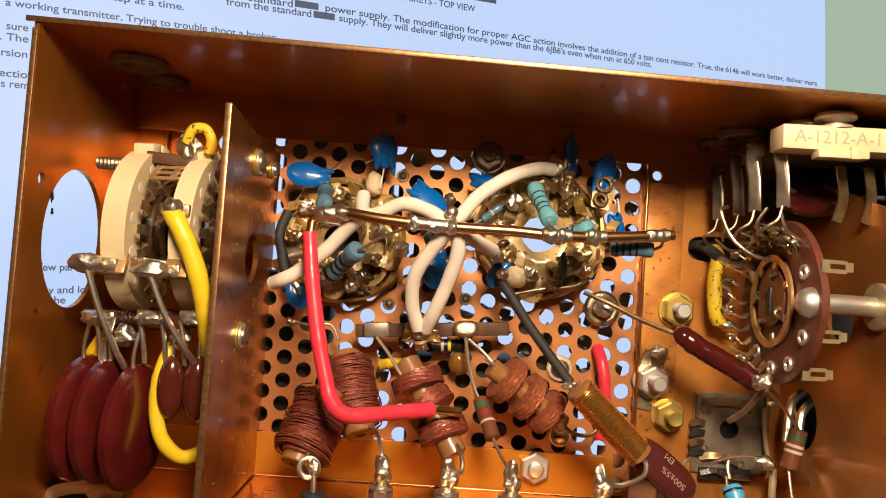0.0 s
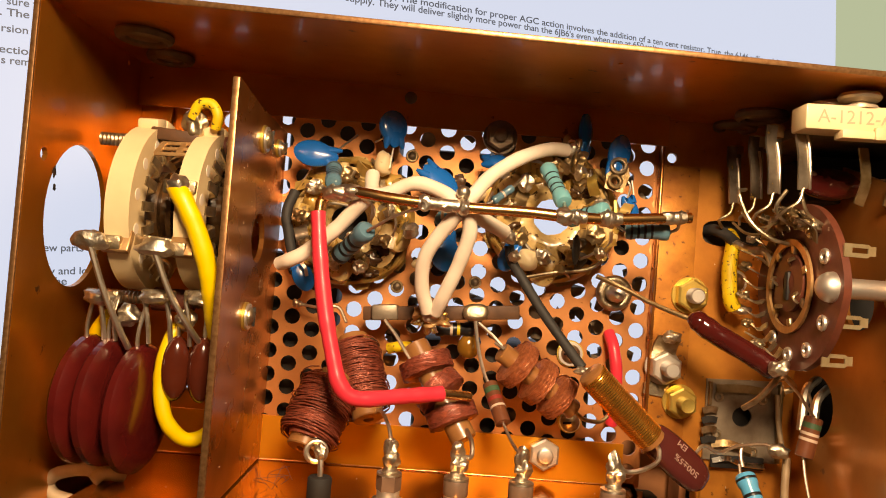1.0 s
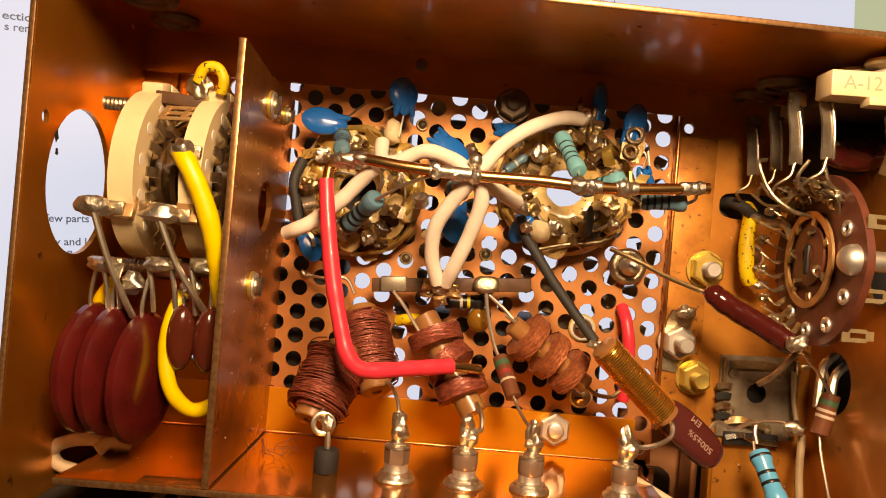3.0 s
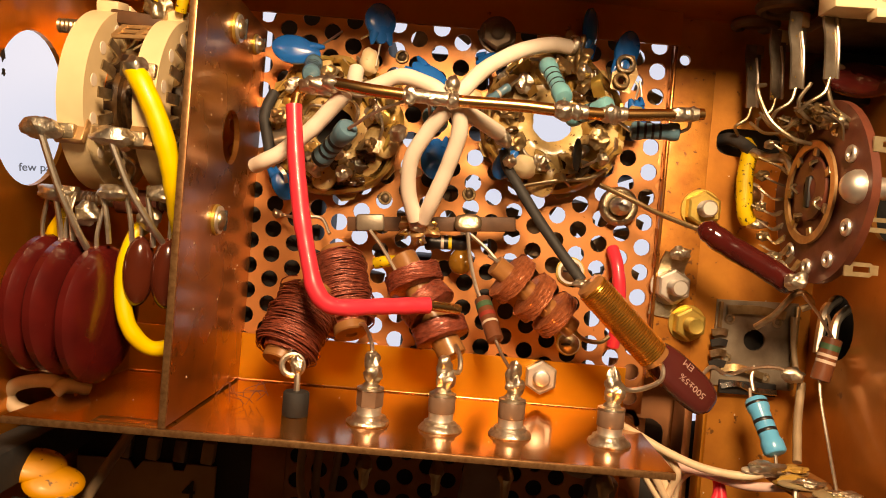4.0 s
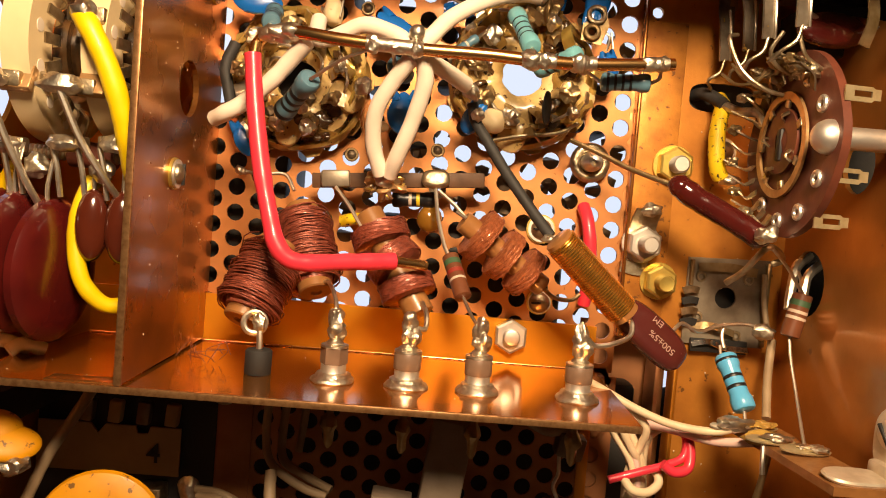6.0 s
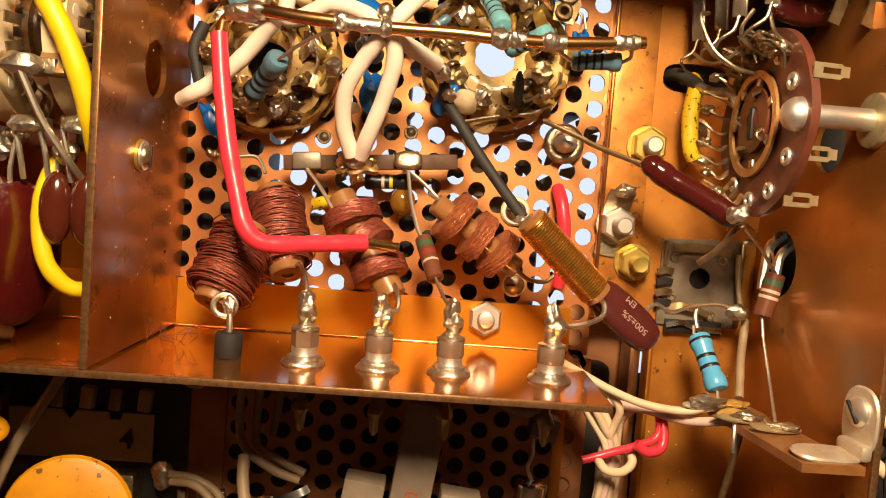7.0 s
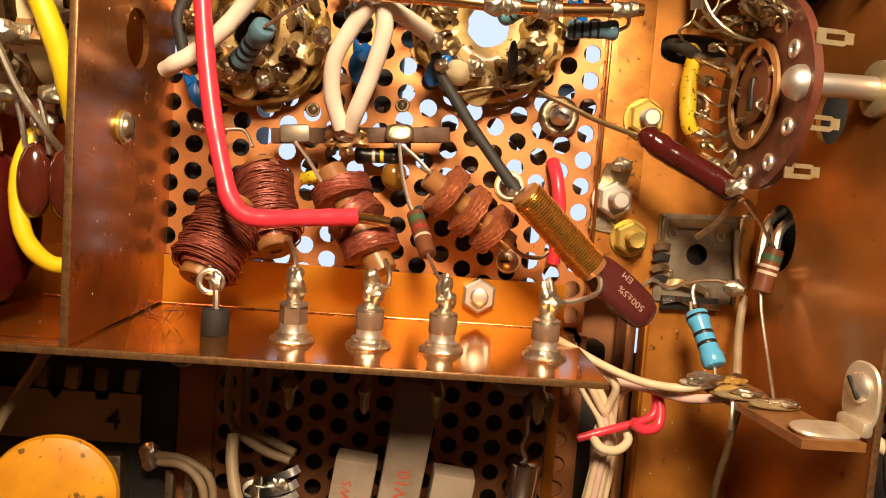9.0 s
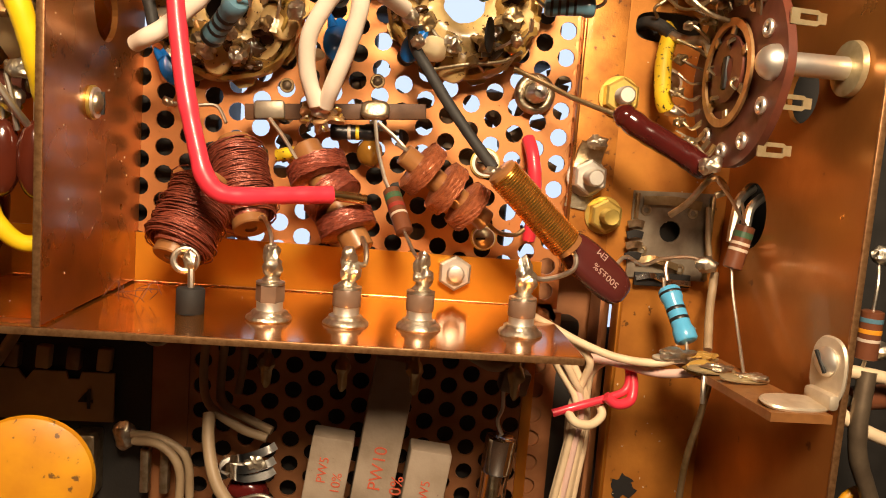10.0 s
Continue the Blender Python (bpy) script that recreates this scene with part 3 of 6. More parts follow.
# ---- small builders ----
def resistor(name, p, q, r, body, bands, label, leads=(), group=""):
    """A dog-bone axial resistor from p to q; bands: (share of length, width, material)."""
    p, q = V(p), V(q)
    d = (q - p).normalized()
    n = (q - p).length
    t = thing(name, p, label, "resistor", group)
    rb = r * 0.86
    part("body", lathe(p, q, [(0, r * 0.45), (0.25, r * 0.85), (0.8, r), (n * 0.2, r), (n * 0.27, rb), (n * 0.73, rb), (n * 0.8, r), (n - 0.8, r), (n - 0.25, r * 0.85), (n, r * 0.45)]), body, t)
    for s, w, m in bands:
        rr = (r if s < 0.2 or s > 0.8 else rb) + 0.05
        part("colour_band", lathe(p + d * (n * s - w / 2), p + d * (n * s + w / 2), [(0, rr - 0.03), (0.05, rr), (w - 0.05, rr), (w, rr - 0.03)]), m, t)
    for pts in leads:
        part("lead", tube(pts, 0.42, 8), TIN, t, "tinned wire lead")
    return t


def carbon(name, p, q, r, bands, label, leads=()):
    p, q = V(p), V(q)
    d, n = (q - p).normalized(), (q - p).length
    t = thing(name, p, label, "resistor")
    part("body", lathe(p, q, [(0, r * 0.75), (0.3, r), (n - 0.3, r), (n, r * 0.75)]), BROWNR, t)
    for s, w, m in bands:
        part("colour_band", lathe(p + d * (n * s - w / 2), p + d * (n * s + w / 2), [(0, r), (0.05, r + 0.05), (w - 0.05, r + 0.05), (w, r)]), m, t)
    for pts in leads:
        part("lead", tube(pts, 0.42, 8), TIN, t, "tinned wire lead")
    return t


def wire(name, pts, r, mat, label, category="wire", ends=(), wobble=0.06, group=""):
    ob = part(name, tube(pts, r, 12, 8, wobble), mat, None, label, True, category, group)
    for pts2 in ends:
        part("bare_end", tube(pts2, r * 0.55, 8), BUS, ob, "bare wire end")
    return ob


def solder(c, r, seed=0.0, parent=None):
    if parent is None:
        return part("solder_joint", blob(c, r, 0.45, seed, 3), SOLDER, None, "lumpy shiny solder joint", True, "solder joint", "solder joints")
    return part("solder", blob(c, r, 0.45, seed, 3), SOLDER, parent, "lumpy shiny solder")


def hex_bolt(c, axis, nut_r, nut_h, stud_r, stud_h, nut_mat, stud_mat, label, washer=0.0):
    a, b, d = frame_of(axis)
    c = V(c)
    t = thing("bolt_and_nut", c, label, "nut", "fixing nuts")
    o = c
    if washer:
        part("washer", lathe(c, c + a, [(0, washer), (0.1, washer + 0.1), (0.7, washer + 0.1), (0.8, washer)], 24), nut_mat, t)
        o = c + a * 0.8
    part("nut", lathe(o, o + a, [(0, nut_r * 0.94), (0.35, nut_r), (nut_h - 0.4, nut_r), (nut_h, nut_r * 0.86)], 6), nut_mat, t, smooth=False)
    prof = [(nut_h - 0.2, stud_r)]
    z = nut_h
    while z < nut_h + stud_h - 0.3:
        prof += [(z, stud_r * 0.88), (z + 0.22, stud_r), (z + 0.44, stud_r * 0.88)]
        z += 0.5
    prof += [(nut_h + stud_h, stud_r * 0.8)]
    part("stud", lathe(o, o + a, prof, 16), stud_mat, t, "threaded stud")
    return t


def slotted(c, axis, r, label, washer=1.3):
    """A round-headed screw seen from axis, with washers."""
    a, b, d = frame_of(axis)
    c = V(c)
    t = thing("screw", c, label, "screw", "screws")
    part("lock_washer", ring(c, a, r * 0.4, r * washer, 0.6), BRASS, t)
    part("washer", ring(c + a * 0.7, a, r * 0.4, r * washer * 0.9, 0.5), NICKEL, t)
    h = c + a * 1.2
    part("head", lathe(h, h + a, [(0, r * 0.85), (0.3, r * 0.85), (0.9, r * 0.7), (1.3, r * 0.4), (1.4, 0.1)], 20), TAGS, t)
    part("slot", box(tuple(h + a * 1.1), (r * 1.7, 0.5, 0.7), (0, 90, 0) if abs(a.x) > 0.5 else (90, 0, 35), 0.05), INK, t)
    return t


def lead(pts, r=0.45, mat=None, group="component leads"):
    return part("component_lead", tube(pts, r, 8), mat or TIN, None, "bent tinned copper component lead", True, "wire", group)


def blue_cap(c, face, up, w, h, t=3.0, tip=0.35, leads=()):
    k = thing("ceramic_capacitor", c, "bright blue dipped ceramic disc capacitor at a tube socket", "capacitor", "blue disc capacitors")
    part("body", lens(c, face, up, w, h, t, tip), BLUECAP, k)
    f, u, s = frame_of(face, up)
    for side in (-1, 1):
        o = V(c) + s * (side * w * 0.20) + u * (h * 0.34)
        part("neck", tube([o, o + u * (h * 0.18) + s * (side * w * 0.07), o + u * (h * 0.32) + s * (side * w * 0.11)], (1.5, 0.4), 10, 4), BLUECAP, k, "drawn-out dip on the lead")
    for p in leads:
        part("lead", tube(p, 0.3, 6), TIN, k, "thin tinned lead")
    return k


# ---- central compartment: tube sockets ----
random.seed(4)


def turned_ring(c, axis, prof, n=48, rough=0.0):
    """A closed profile of (mm along axis, radius) turned about c."""
    a, b, d = frame_of(axis)
    c = V(c)
    m = len(prof)
    verts, faces = [], []
    for k in range(n):
        w = 2 * math.pi * k / n
        e = b * math.cos(w) + d * math.sin(w)
        for z, r in prof:
            g = 1 + rough * noise.noise(e * 3 + Vector((z * 0.3, r * 0.2, 0)) + c)
            verts.append(c + a * (z * g) + e * (r * (1 + (g - 1) * 0.4)))
    for k in range(n):
        for j in range(m):
            faces.append((k * m + j, k * m + (j + 1) % m, ((k + 1) % n) * m + (j + 1) % m, ((k + 1) % n) * m + j))
    return verts, faces


def socket(cx, cz, r, label):
    t = thing("tube_socket", (cx, -1, cz), label, "tube socket", "tube sockets")
    y = -3
    outer = [(cx + (r + (1.8 if k % 8 < 3 else 0)) * math.cos(w), cz + (r + (1.8 if k % 8 < 3 else 0)) * math.sin(w)) for k in range(72) for w in [2 * math.pi * k / 72]]
    part("saddle", sheet(outer, [circle(cx, cz, 5.8, 28)], lambda a, b, d: (a, y - d, b), 1.2), GOLDISH, t, "flux-stained brass saddle ring")
    part("body", turned_ring((cx, y - 1, cz), (0, -1, 0), [(0, 5.5), (3.0, 5.3), (4.4, 6.6), (4.8, 9.4), (3.9, 11.6), (3.7, 12.4), (5.3, 13.4), (5.6, 14.6), (4.2, 15.9), (0, 16.3)], 64, 0.22), YCREAM, t, "yellowed ceramic body glazed with flux")
    part("rim", turned_ring((cx, y - 1.2, cz), (0, -1, 0), [(0, r * 0.94), (3.8, r * 0.95), (4.6, r * 0.985), (3.8, r * 1.03), (0, r * 1.04)], 72, 0.16), GOLDISH, t, "bright brass rim cup")
    for k in range(9):
        w = 2 * math.pi * (k + 0.3) / 9
        e = Vector((math.cos(w), 0, math.sin(w)))
        s = Vector((-math.sin(w), 0, math.cos(w)))
        c0 = Vector((cx, y - 5.0, cz))
        part("contact_slot", box(tuple(c0 + e * 11.6 + V(0, 0.3, 0)), (6.5, 2.4, 2.0), (0, -math.degrees(w), 0), 0.3), GAP_BLACK, t, "dark contact slot")
        hgt = random.uniform(4, 8)
        tag = part("solder_tag", strip([c0 + e * 8.5, c0 + e * 9.8 + V(0, -hgt * 0.5, 0), c0 + e * 12 + s + V(0, -hgt, 0), c0 + e * 14.8 + s * random.uniform(-2, 2) + V(0, -hgt + 0.4, 0)], random.uniform(2.6, 3.8), s + V(0, random.uniform(-0.4, 0.4), 0), 0.45), TAGS if k % 3 else GOLDISH, t, "bent tinned solder tag")
        part("solder", blob(c0 + e * 12.4 + s + V(0, -hgt - 0.2, 0), (random.uniform(1.5, 2.4), 1.4, random.uniform(1.5, 2.4)), 0.7, k + cx, 3), SOLDER if k % 3 == 0 else STAINED, tag, "lumpy solder")
        if k % 2 == 0:
            lean = Vector((random.uniform(-0.4, 0.4), -1, random.uniform(-0.4, 0.4)))
            part("petal", lens(c0 + e * random.uniform(12, 15.5) + s * 3.4 + V(0, -random.uniform(0.2, 1.6), 0), lean, e, random.uniform(6, 8.5), random.uniform(7, 10), random.uniform(2.6, 4.0), 0, 22, 7, 3.0, 2.6), YCREAM, t, "yellowed ceramic lobe glazed with flux")
        else:
            part("ground_strap", strip([c0 + e * (r * 0.62) + V(0, 0.6, 0), c0 + e * (r * 0.84) + s * 2 + V(0, -1.4, 0), c0 + e * (r * 0.98) + s * 6 + V(0, 0.8, 0)], 3.0, V(0, 1, 0) + e * 1.4, 0.45), GOLDISH, t)
    for k in range(10):
        w = random.uniform(0, 2 * math.pi)
        e, s = Vector((math.cos(w), 0, math.sin(w))), Vector((-math.sin(w), 0, math.cos(w)))
        c0 = Vector((cx, y - random.uniform(6, 8.5), cz)) + e * random.uniform(10.5, r - 1)
        n = random.uniform(3.5, 6.5)
        part("lug_fold", strip([c0 - s * n * 0.5, c0 + V(0, -random.uniform(0.5, 2.5), 0), c0 + s * n * 0.5 + e * random.uniform(-2, 2) + V(0, 1, 0)], random.uniform(2.2, 4.2), e + V(0, random.uniform(-1.2, 1.2), 0), 0.5, 5), (YCREAM, STAINED, BLADE, GOLDISH)[k % 4], t, "folded flux-stained lug")
    for k in range(7):
        w = random.uniform(0, 2 * math.pi)
        q = random.uniform(9.5, r - 2)
        part("flux_puddle", blob((cx + q * math.cos(w), y - 5.6, cz + q * math.sin(w)), (random.uniform(2.4, 5), 1.3, random.uniform(2.4, 5)), 0.5, k + cx * 2, 3), FLUX, t, "glassy amber flux")
    # black lumps stand in for the shade between petals and tags
    for k in range(20):
        w = random.uniform(0, 2 * math.pi)
        q = random.uniform(9.5, r - 0.5)
        part("gap_shade", blob((cx + q * math.cos(w), y - random.uniform(4.2, 7.5), cz + q * math.sin(w)), (random.uniform(0.8, 2.6), 1.1, random.uniform(0.8, 2.6)), 0.8, k + cx, 3), GAP_BLACK, t, "black lump for the dark gap between the tags")
    for k in range(6):
        w = random.uniform(0, 2 * math.pi)
        e, s = Vector((math.cos(w), 0, math.sin(w))), Vector((-math.sin(w), 0, math.cos(w)))
        c0 = Vector((cx, y - random.uniform(6, 9.5), cz)) + e * random.uniform(11, r)
        n = random.uniform(3, 6)
        part("tag_sliver", strip([c0, c0 + s * n * 0.5 + V(0, -random.uniform(0, 1.5), 0), c0 + s * n + e * random.uniform(-2, 2)], random.uniform(0.7, 1.6), e + V(0, random.uniform(-1, 1), 0), 0.35), BRASS if k % 2 else TIN, t, "thin bright tag edge")
    return t


socket(-34.9, 200.5, 18.0, "round tube socket with flux-stained brass and ringed solder tags")
socket(23.4, 206.6, 18.5, "round tube socket with an open centre and crowded solder tags")
# the wafer's screws and stray hardware on the sheet
hex_bolt((6.8, -6, 228.6), (0, -1, 0), 4.4, 2.6, 1.9, 1.5, DARKMETAL, DARKMETAL, "dark tarnished hex nut on the back strip", 4.9)
solder((-4.0, -4.5, 215.4), 1.9, 3.0)
for x, z in ((-13, 219), (-18.5, 222), (8, 197), (3, 186), (-20, 183)):
    t = thing("rivet", (x, -1, z), "small round eyelet in the perforated sheet", "rivet", "eyelets")
    part("collar", torus((x, -0.8, z), (0, 1, 0), 1.5, 0.4, 18, 6), STAINED, t)
    part("core", lathe((x, -0.2, z), (x, -1.5, z), [(0, 1.2), (0.8, 1.1), (1.2, 0.5)], 12), DARKMETAL, t)

# plug added so that the hole stays dark against the lit screen
plug = thing("rivet", (-20, -6, 238.3), "dark plug added in the back strip's hole", "rivet", "eyelets")
part("core", lathe((-20, -4.2, 238.3), (-20, -6.4, 238.3), [(0, 1.9), (1.6, 1.8), (2.1, 1.0), (2.2, 0.2)], 18), DARKMETAL, plug)
# bus wire with its joints
bus = thing("bus_wire", (0, -38, 204), "thick bare copper bus wire with lumps of solder over the sockets", "bus wire")
part("wire", tube([(-39, -36, 200.5), (-38.8, -34.5, 204), (-36, -35.5, 206), (-30, -37.5, 206.4), (-20, -39, 205.3), (-3.6, -39.3, 204.6), (12, -39.6, 204.6), (22, -40, 204.2), (34, -38.5, 204.6), (53.8, -36.3, 206.6)], 1.42, 16, 8), BUS, bus, "bare copper rod")
for x, y, z, r, w in ((-36, -35.5, 206, 1.9, 2.6), (-31, -37.3, 206.4, 1.7, 2.4), (-13, -39.4, 204.9, 1.9, 1.6), (-8, -39.4, 204.6, 1.5, 2.2), (-3.4, -39.4, 204.6, 2.0, 1.5), (21.5, -40, 204.2, 1.9, 2.2), (24.5, -40, 204.2, 1.8, 1.4), (32.5, -38.8, 204.5, 2.1, 2.2), (48, -36.9, 206, 1.6, 2.4), (51, -36.6, 206.4, 1.7, 1.0)):
    part("solder", blob((x, y, z), (w * 1.12, r * 1.08, r * 1.08), 0.35, x, 3), SOLDER, bus, "shiny solder lump")
for x0, x1, y, z0, z1 in ((-14.5, -2, -39.3, 205.0, 204.6), (19.5, 27, -40, 204.2, 204.3), (30, 36, -38.8, 204.4, 204.8), (46.5, 52.5, -36.8, 205.9, 206.5)):
    part("solder_coat", lathe((x0, y, z0), (x1, y, z1), [(0, 1.45), (0.8, 1.62), ((x1 - x0) * 0.5, 1.56), (x1 - x0 - 0.8, 1.64), (x1 - x0, 1.45)], 18, 0.10), SOLDER, bus, "tinned stretch of the rod")
part("solder", blob((-33.5, -36.4, 206.0), (4.4, 2.0, 2.1), 0.5, 6.0, 3), SOLDER, bus, "large solder lump")
part("solder", blob((-3.6, -38.5, 208.3), 1.75, 0.08, 1.0, 3), SOLDER, bus, "round solder bead")
for x, s in ((-3.6, 1), (33, 1), (22, -1)):
    part("solder_wrap", torus((x, -39.3, 204.5), (1, 0.05, 0), 1.6, 0.45, 18, 6), TIN, bus)

# red insulated link
red = thing("red_link_wire", (-30, -40, 180), "thick red insulated wire bent in an L, bare copper end", "wire")
part("insulation", tube([(-39.2, -37.5, 200.8), (-37.6, -39, 190), (-34.8, -41, 176), (-31.4, -43, 164), (-29.9, -43.5, 160), (-27.4, -43.4, 157.2), (-23.5, -42, 156.4), (-16, -38.0, 156.9), (-9, -34.5, 157.3), (-5, -32.5, 157.6)], 1.95, 16, 10, 0.10), RED, red)
part("bare_end", tube([(-6, -33, 157.6), (-1, -30.7, 157.2), (2.4, -29.3, 156.8)], 1.25, 12), BUS, red, "bare copper end")
part("bare_end", tube([(-39.1, -37.3, 199.5), (-39, -36, 203.5)], 1.25, 12), BUS, red)

# white sleeves to the bus
SL = dict(category="sleeve", group="white sleeves")
W = 1.92
wire("white_sleeve", [(-50, -26, 187.2), (-46.5, -29, 188.6), (-42.7, -30, 190.8), (-36.0, -31, 196.6), (-31.2, -33, 201.8), (-28, -35, 205)], W, WHITE, "ivory sleeved wire running up to the bus", **SL)
wire("white_sleeve", [(-27.8, -22, 213), (-27.6, -25, 210), (-26.5, -28.5, 207.2), (-22.5, -30, 207.6), (-16, -32, 210.4), (-9, -34, 208.6), (-4.5, -36.5, 205.5)], W, WHITE, "ivory sleeved wire arching over a socket to the bus", **SL)
wire("white_sleeve", [(-3.2, -36.5, 206), (-1.0, -34, 208.3), (3.8, -30, 214.4), (11.9, -24, 220.6), (20, -18, 224.3), (25.4, -15, 224.8)], W, WHITE, "ivory sleeved wire rising to a soldered tag", **SL)
wire("white_sleeve", [(-4.4, -36, 203.4), (-8.6, -33, 197.9), (-12.0, -30, 191.6), (-12.3, -26.5, 184.3), (-10.2, -23.5, 177.5)], W, WHITE, "ivory sleeved wire, one leg of a narrow V", **SL)
wire("white_sleeve", [(-2.0, -36, 203.6), (-1.2, -34, 198.4), (-3.3, -30.5, 190.3), (-6.4, -27, 182.1), (-8.2, -23.5, 177.5)], W, WHITE, "ivory sleeved wire, one leg of a narrow V", **SL)
wire("white_sleeve", [(-2.3, -36, 203.7), (3.1, -30, 202.2), (8.6, -25, 200.0)], W, WHITE, "short ivory sleeved wire to a socket tag", **SL)
part("crumpled_lug", blob((27.6, -14, 223.4), (2.6, 2.2, 4.2), 1.1, 5.0, 4), STAINED, None, "crumpled brown solder lug at a sleeve end", True, "lug")
for c, r, s in (((26.4, -14.8, 225.2), (2.0, 2.0, 2.4), 1), ((9.8, -22, 199.2), (2.0, 2.0, 2.0), 2), ((-9.2, -21.5, 176.2), (3.0, 1.8, 1.6), 4), ((29, -15, 219), (2.0, 2, 2), 6), ((12, -20, 194), (1.6, 1.6, 1.6), 8), ((-16.5, -18, 199), (2.2, 2, 2.2), 10), ((-30, -16, 188), (2.0, 2, 2.0), 11), ((36, -16, 197), (1.6, 2, 1.6), 12)):
    solder(c, r, s)
wire("black_wire", [(10.6, -18, 197), (11.5, -18, 193), (14.5, -19, 188.5), (20, -21, 180.5), (27, -23.5, 171.5), (31.5, -25.5, 166)], 1.35, BLACKW, "black cloth-covered wire running to the gold coil", ends=([(31.3, -25.5, 166.4), (33, -28, 164.4)],), wobble=0.1)

# film resistors at the bus
resistor("film_resistor", (-38.2, -23, 214), (-36.6, -34, 208.6), 2.15, SLATE, ((0.15, 0.5, BAND), (0.38, 0.5, BAND), (0.52, 0.5, BAND), (0.66, 0.5, BAND)), "teal film resistor with dark bands standing over a socket", ([(-36.6, -33.8, 208.3), (-36.4, -35.4, 207)], [(-38.2, -23, 214), (-39, -15, 216)]), "film resistors")
resistor("film_resistor", (-35.6, -19, 190.5), (-27.2, -31, 197.8), 2.7, SLATE, ((0.1, 1.3, BAND), (0.29, 1.2, BAND), (0.45, 1.2, BAND), (0.61, 1.2, BAND), (0.8, 0.7, BAND)), "slate-blue film resistor with black bands under a sleeve", ([(-27.2, -32, 197.3), (-20, -36, 201.5), (-13, -39, 204)], [(-35.6, -19, 190.5), (-38, -14, 188)]), "film resistors")
resistor("film_resistor", (19.0, -21, 218.8), (22.4, -33, 208.2), 2.3, TEAL, ((0.3, 0.55, BAND), (0.45, 0.55, BAND), (0.6, 0.55, BAND), (0.72, 0.4, BAND)), "teal film resistor with black bands above the bus", ([(22.4, -33, 208.2), (22.6, -38, 205)], [(19, -21, 218.8), (17.5, -15, 221), (14, -10, 222)]), "film resistors")
resistor("film_resistor", (24.5, -28, 204.5), (32.6, -37, 207.0), 2.25, TEAL, ((0.3, 0.6, BAND), (0.45, 0.6, BAND), (0.6, 0.6, BAND)), "teal film resistor lying end-on by the bus", ([(32.6, -37, 207.0), (33.5, -39, 205)], [(24.5, -28, 204.5), (22, -39, 204.5)]), "film resistors")
resistor("film_resistor", (39.0, -30, 202.6), (50.2, -32, 202.9), 2.2, SLATE, ((0.15, 0.6, BAND), (0.3, 0.6, BAND), (0.45, 0.6, BAND), (0.6, 0.6, BAND)), "slate-blue film resistor hanging below the bus end", ([(39.0, -30, 202.6), (34, -36, 204)], [(50.2, -32, 202.9), (51.8, -33, 204), (51, -36, 206)]), "film resistors")
resistor("film_resistor", (-6, -24, 201.2), (-8.4, -33, 201.9), 2.2, SLATE, ((0.3, 0.6, BAND), (0.5, 0.6, BAND)), "dark film resistor tucked under the bus", ([(-8.4, -33, 201.9), (-8.5, -38.5, 204)],), "film resistors")
# small dark diode leads
resistor("film_resistor", (5, -20, 208.5), (10.5, -18, 213), 1.2, SLATE, ((0.5, 0.6, PALEB),), "small dark glass diode among the socket tags", ([(5, -20, 208.5), (1, -22, 206)], [(10.5, -18, 213), (13, -14, 216)]))

# blue capacitors
blue_cap((-45.4, -14, 218.6), (0.1, -1, 0.15), (1, 0, -0.1), 7.6, 11.5, 3.2, 0.25, ([(-39.5, -13, 217.5), (-38.5, -14, 214)], [(-40, -13, 219.5), (-36, -9, 224), (-34.5, -7, 226)]))
blue_cap((-24.0, -12, 228.2), (0.5, -1, 0.1), (0.1, 0, -1), 8.6, 9.5, 3.0, 0.3, ([(-23.5, -12, 222.5), (-24, -14, 216)], [(-26.5, -11, 225), (-29, -9, 224)]))
blue_cap((-9.4, -15, 213.2), (0.3, -1, 0.4), (-0.7, 0, 0.6), 8.0, 11.0, 3.0, 0.25)
blue_cap((6.2, -12, 220.6), (0, -1, 0.6), (-1, 0, 0), 4.6, 7.0, 2.6, 0.2)
blue_cap((40.2, -13, 225.6), (0.25, -1, 0.2), (-0.3, 0, -1), 6.6, 11.5, 3.2, 0.3, ([(37.6, -13.5, 219.5), (37, -15, 215)], [(39.6, -13, 219.5), (43.5, -14, 217), (43, -15, 213)]))
blue_cap((31.0, -9, 231.5), (0.9, -0.5, 0), (0, 0, -1), 9.0, 11.0, 3.0, 0.25)
blue_cap((45.0, -11, 209.6), (0.3, -1, 0), (-0.3, 0, 1), 5.0, 7.0, 2.8, 0.2, ([(44.8, -14, 214), (44, -14, 218)],))
blue_cap((-6.6, -10, 193.5), (0.3, -1, 0.2), (0, 0, 1), 8.5, 10.5, 3.0, 0.2)
blue_cap((11.0, -13, 193.6), (-0.6, -1, 0.2), (0.4, 0, 1), 6.0, 8.0, 3.0, 0.2)
blue_cap((-46.5, -9, 184.0), (0.3, -1, 0.2), (-0.5, 0, 1), 6.0, 9.0, 3.0, 0.2)
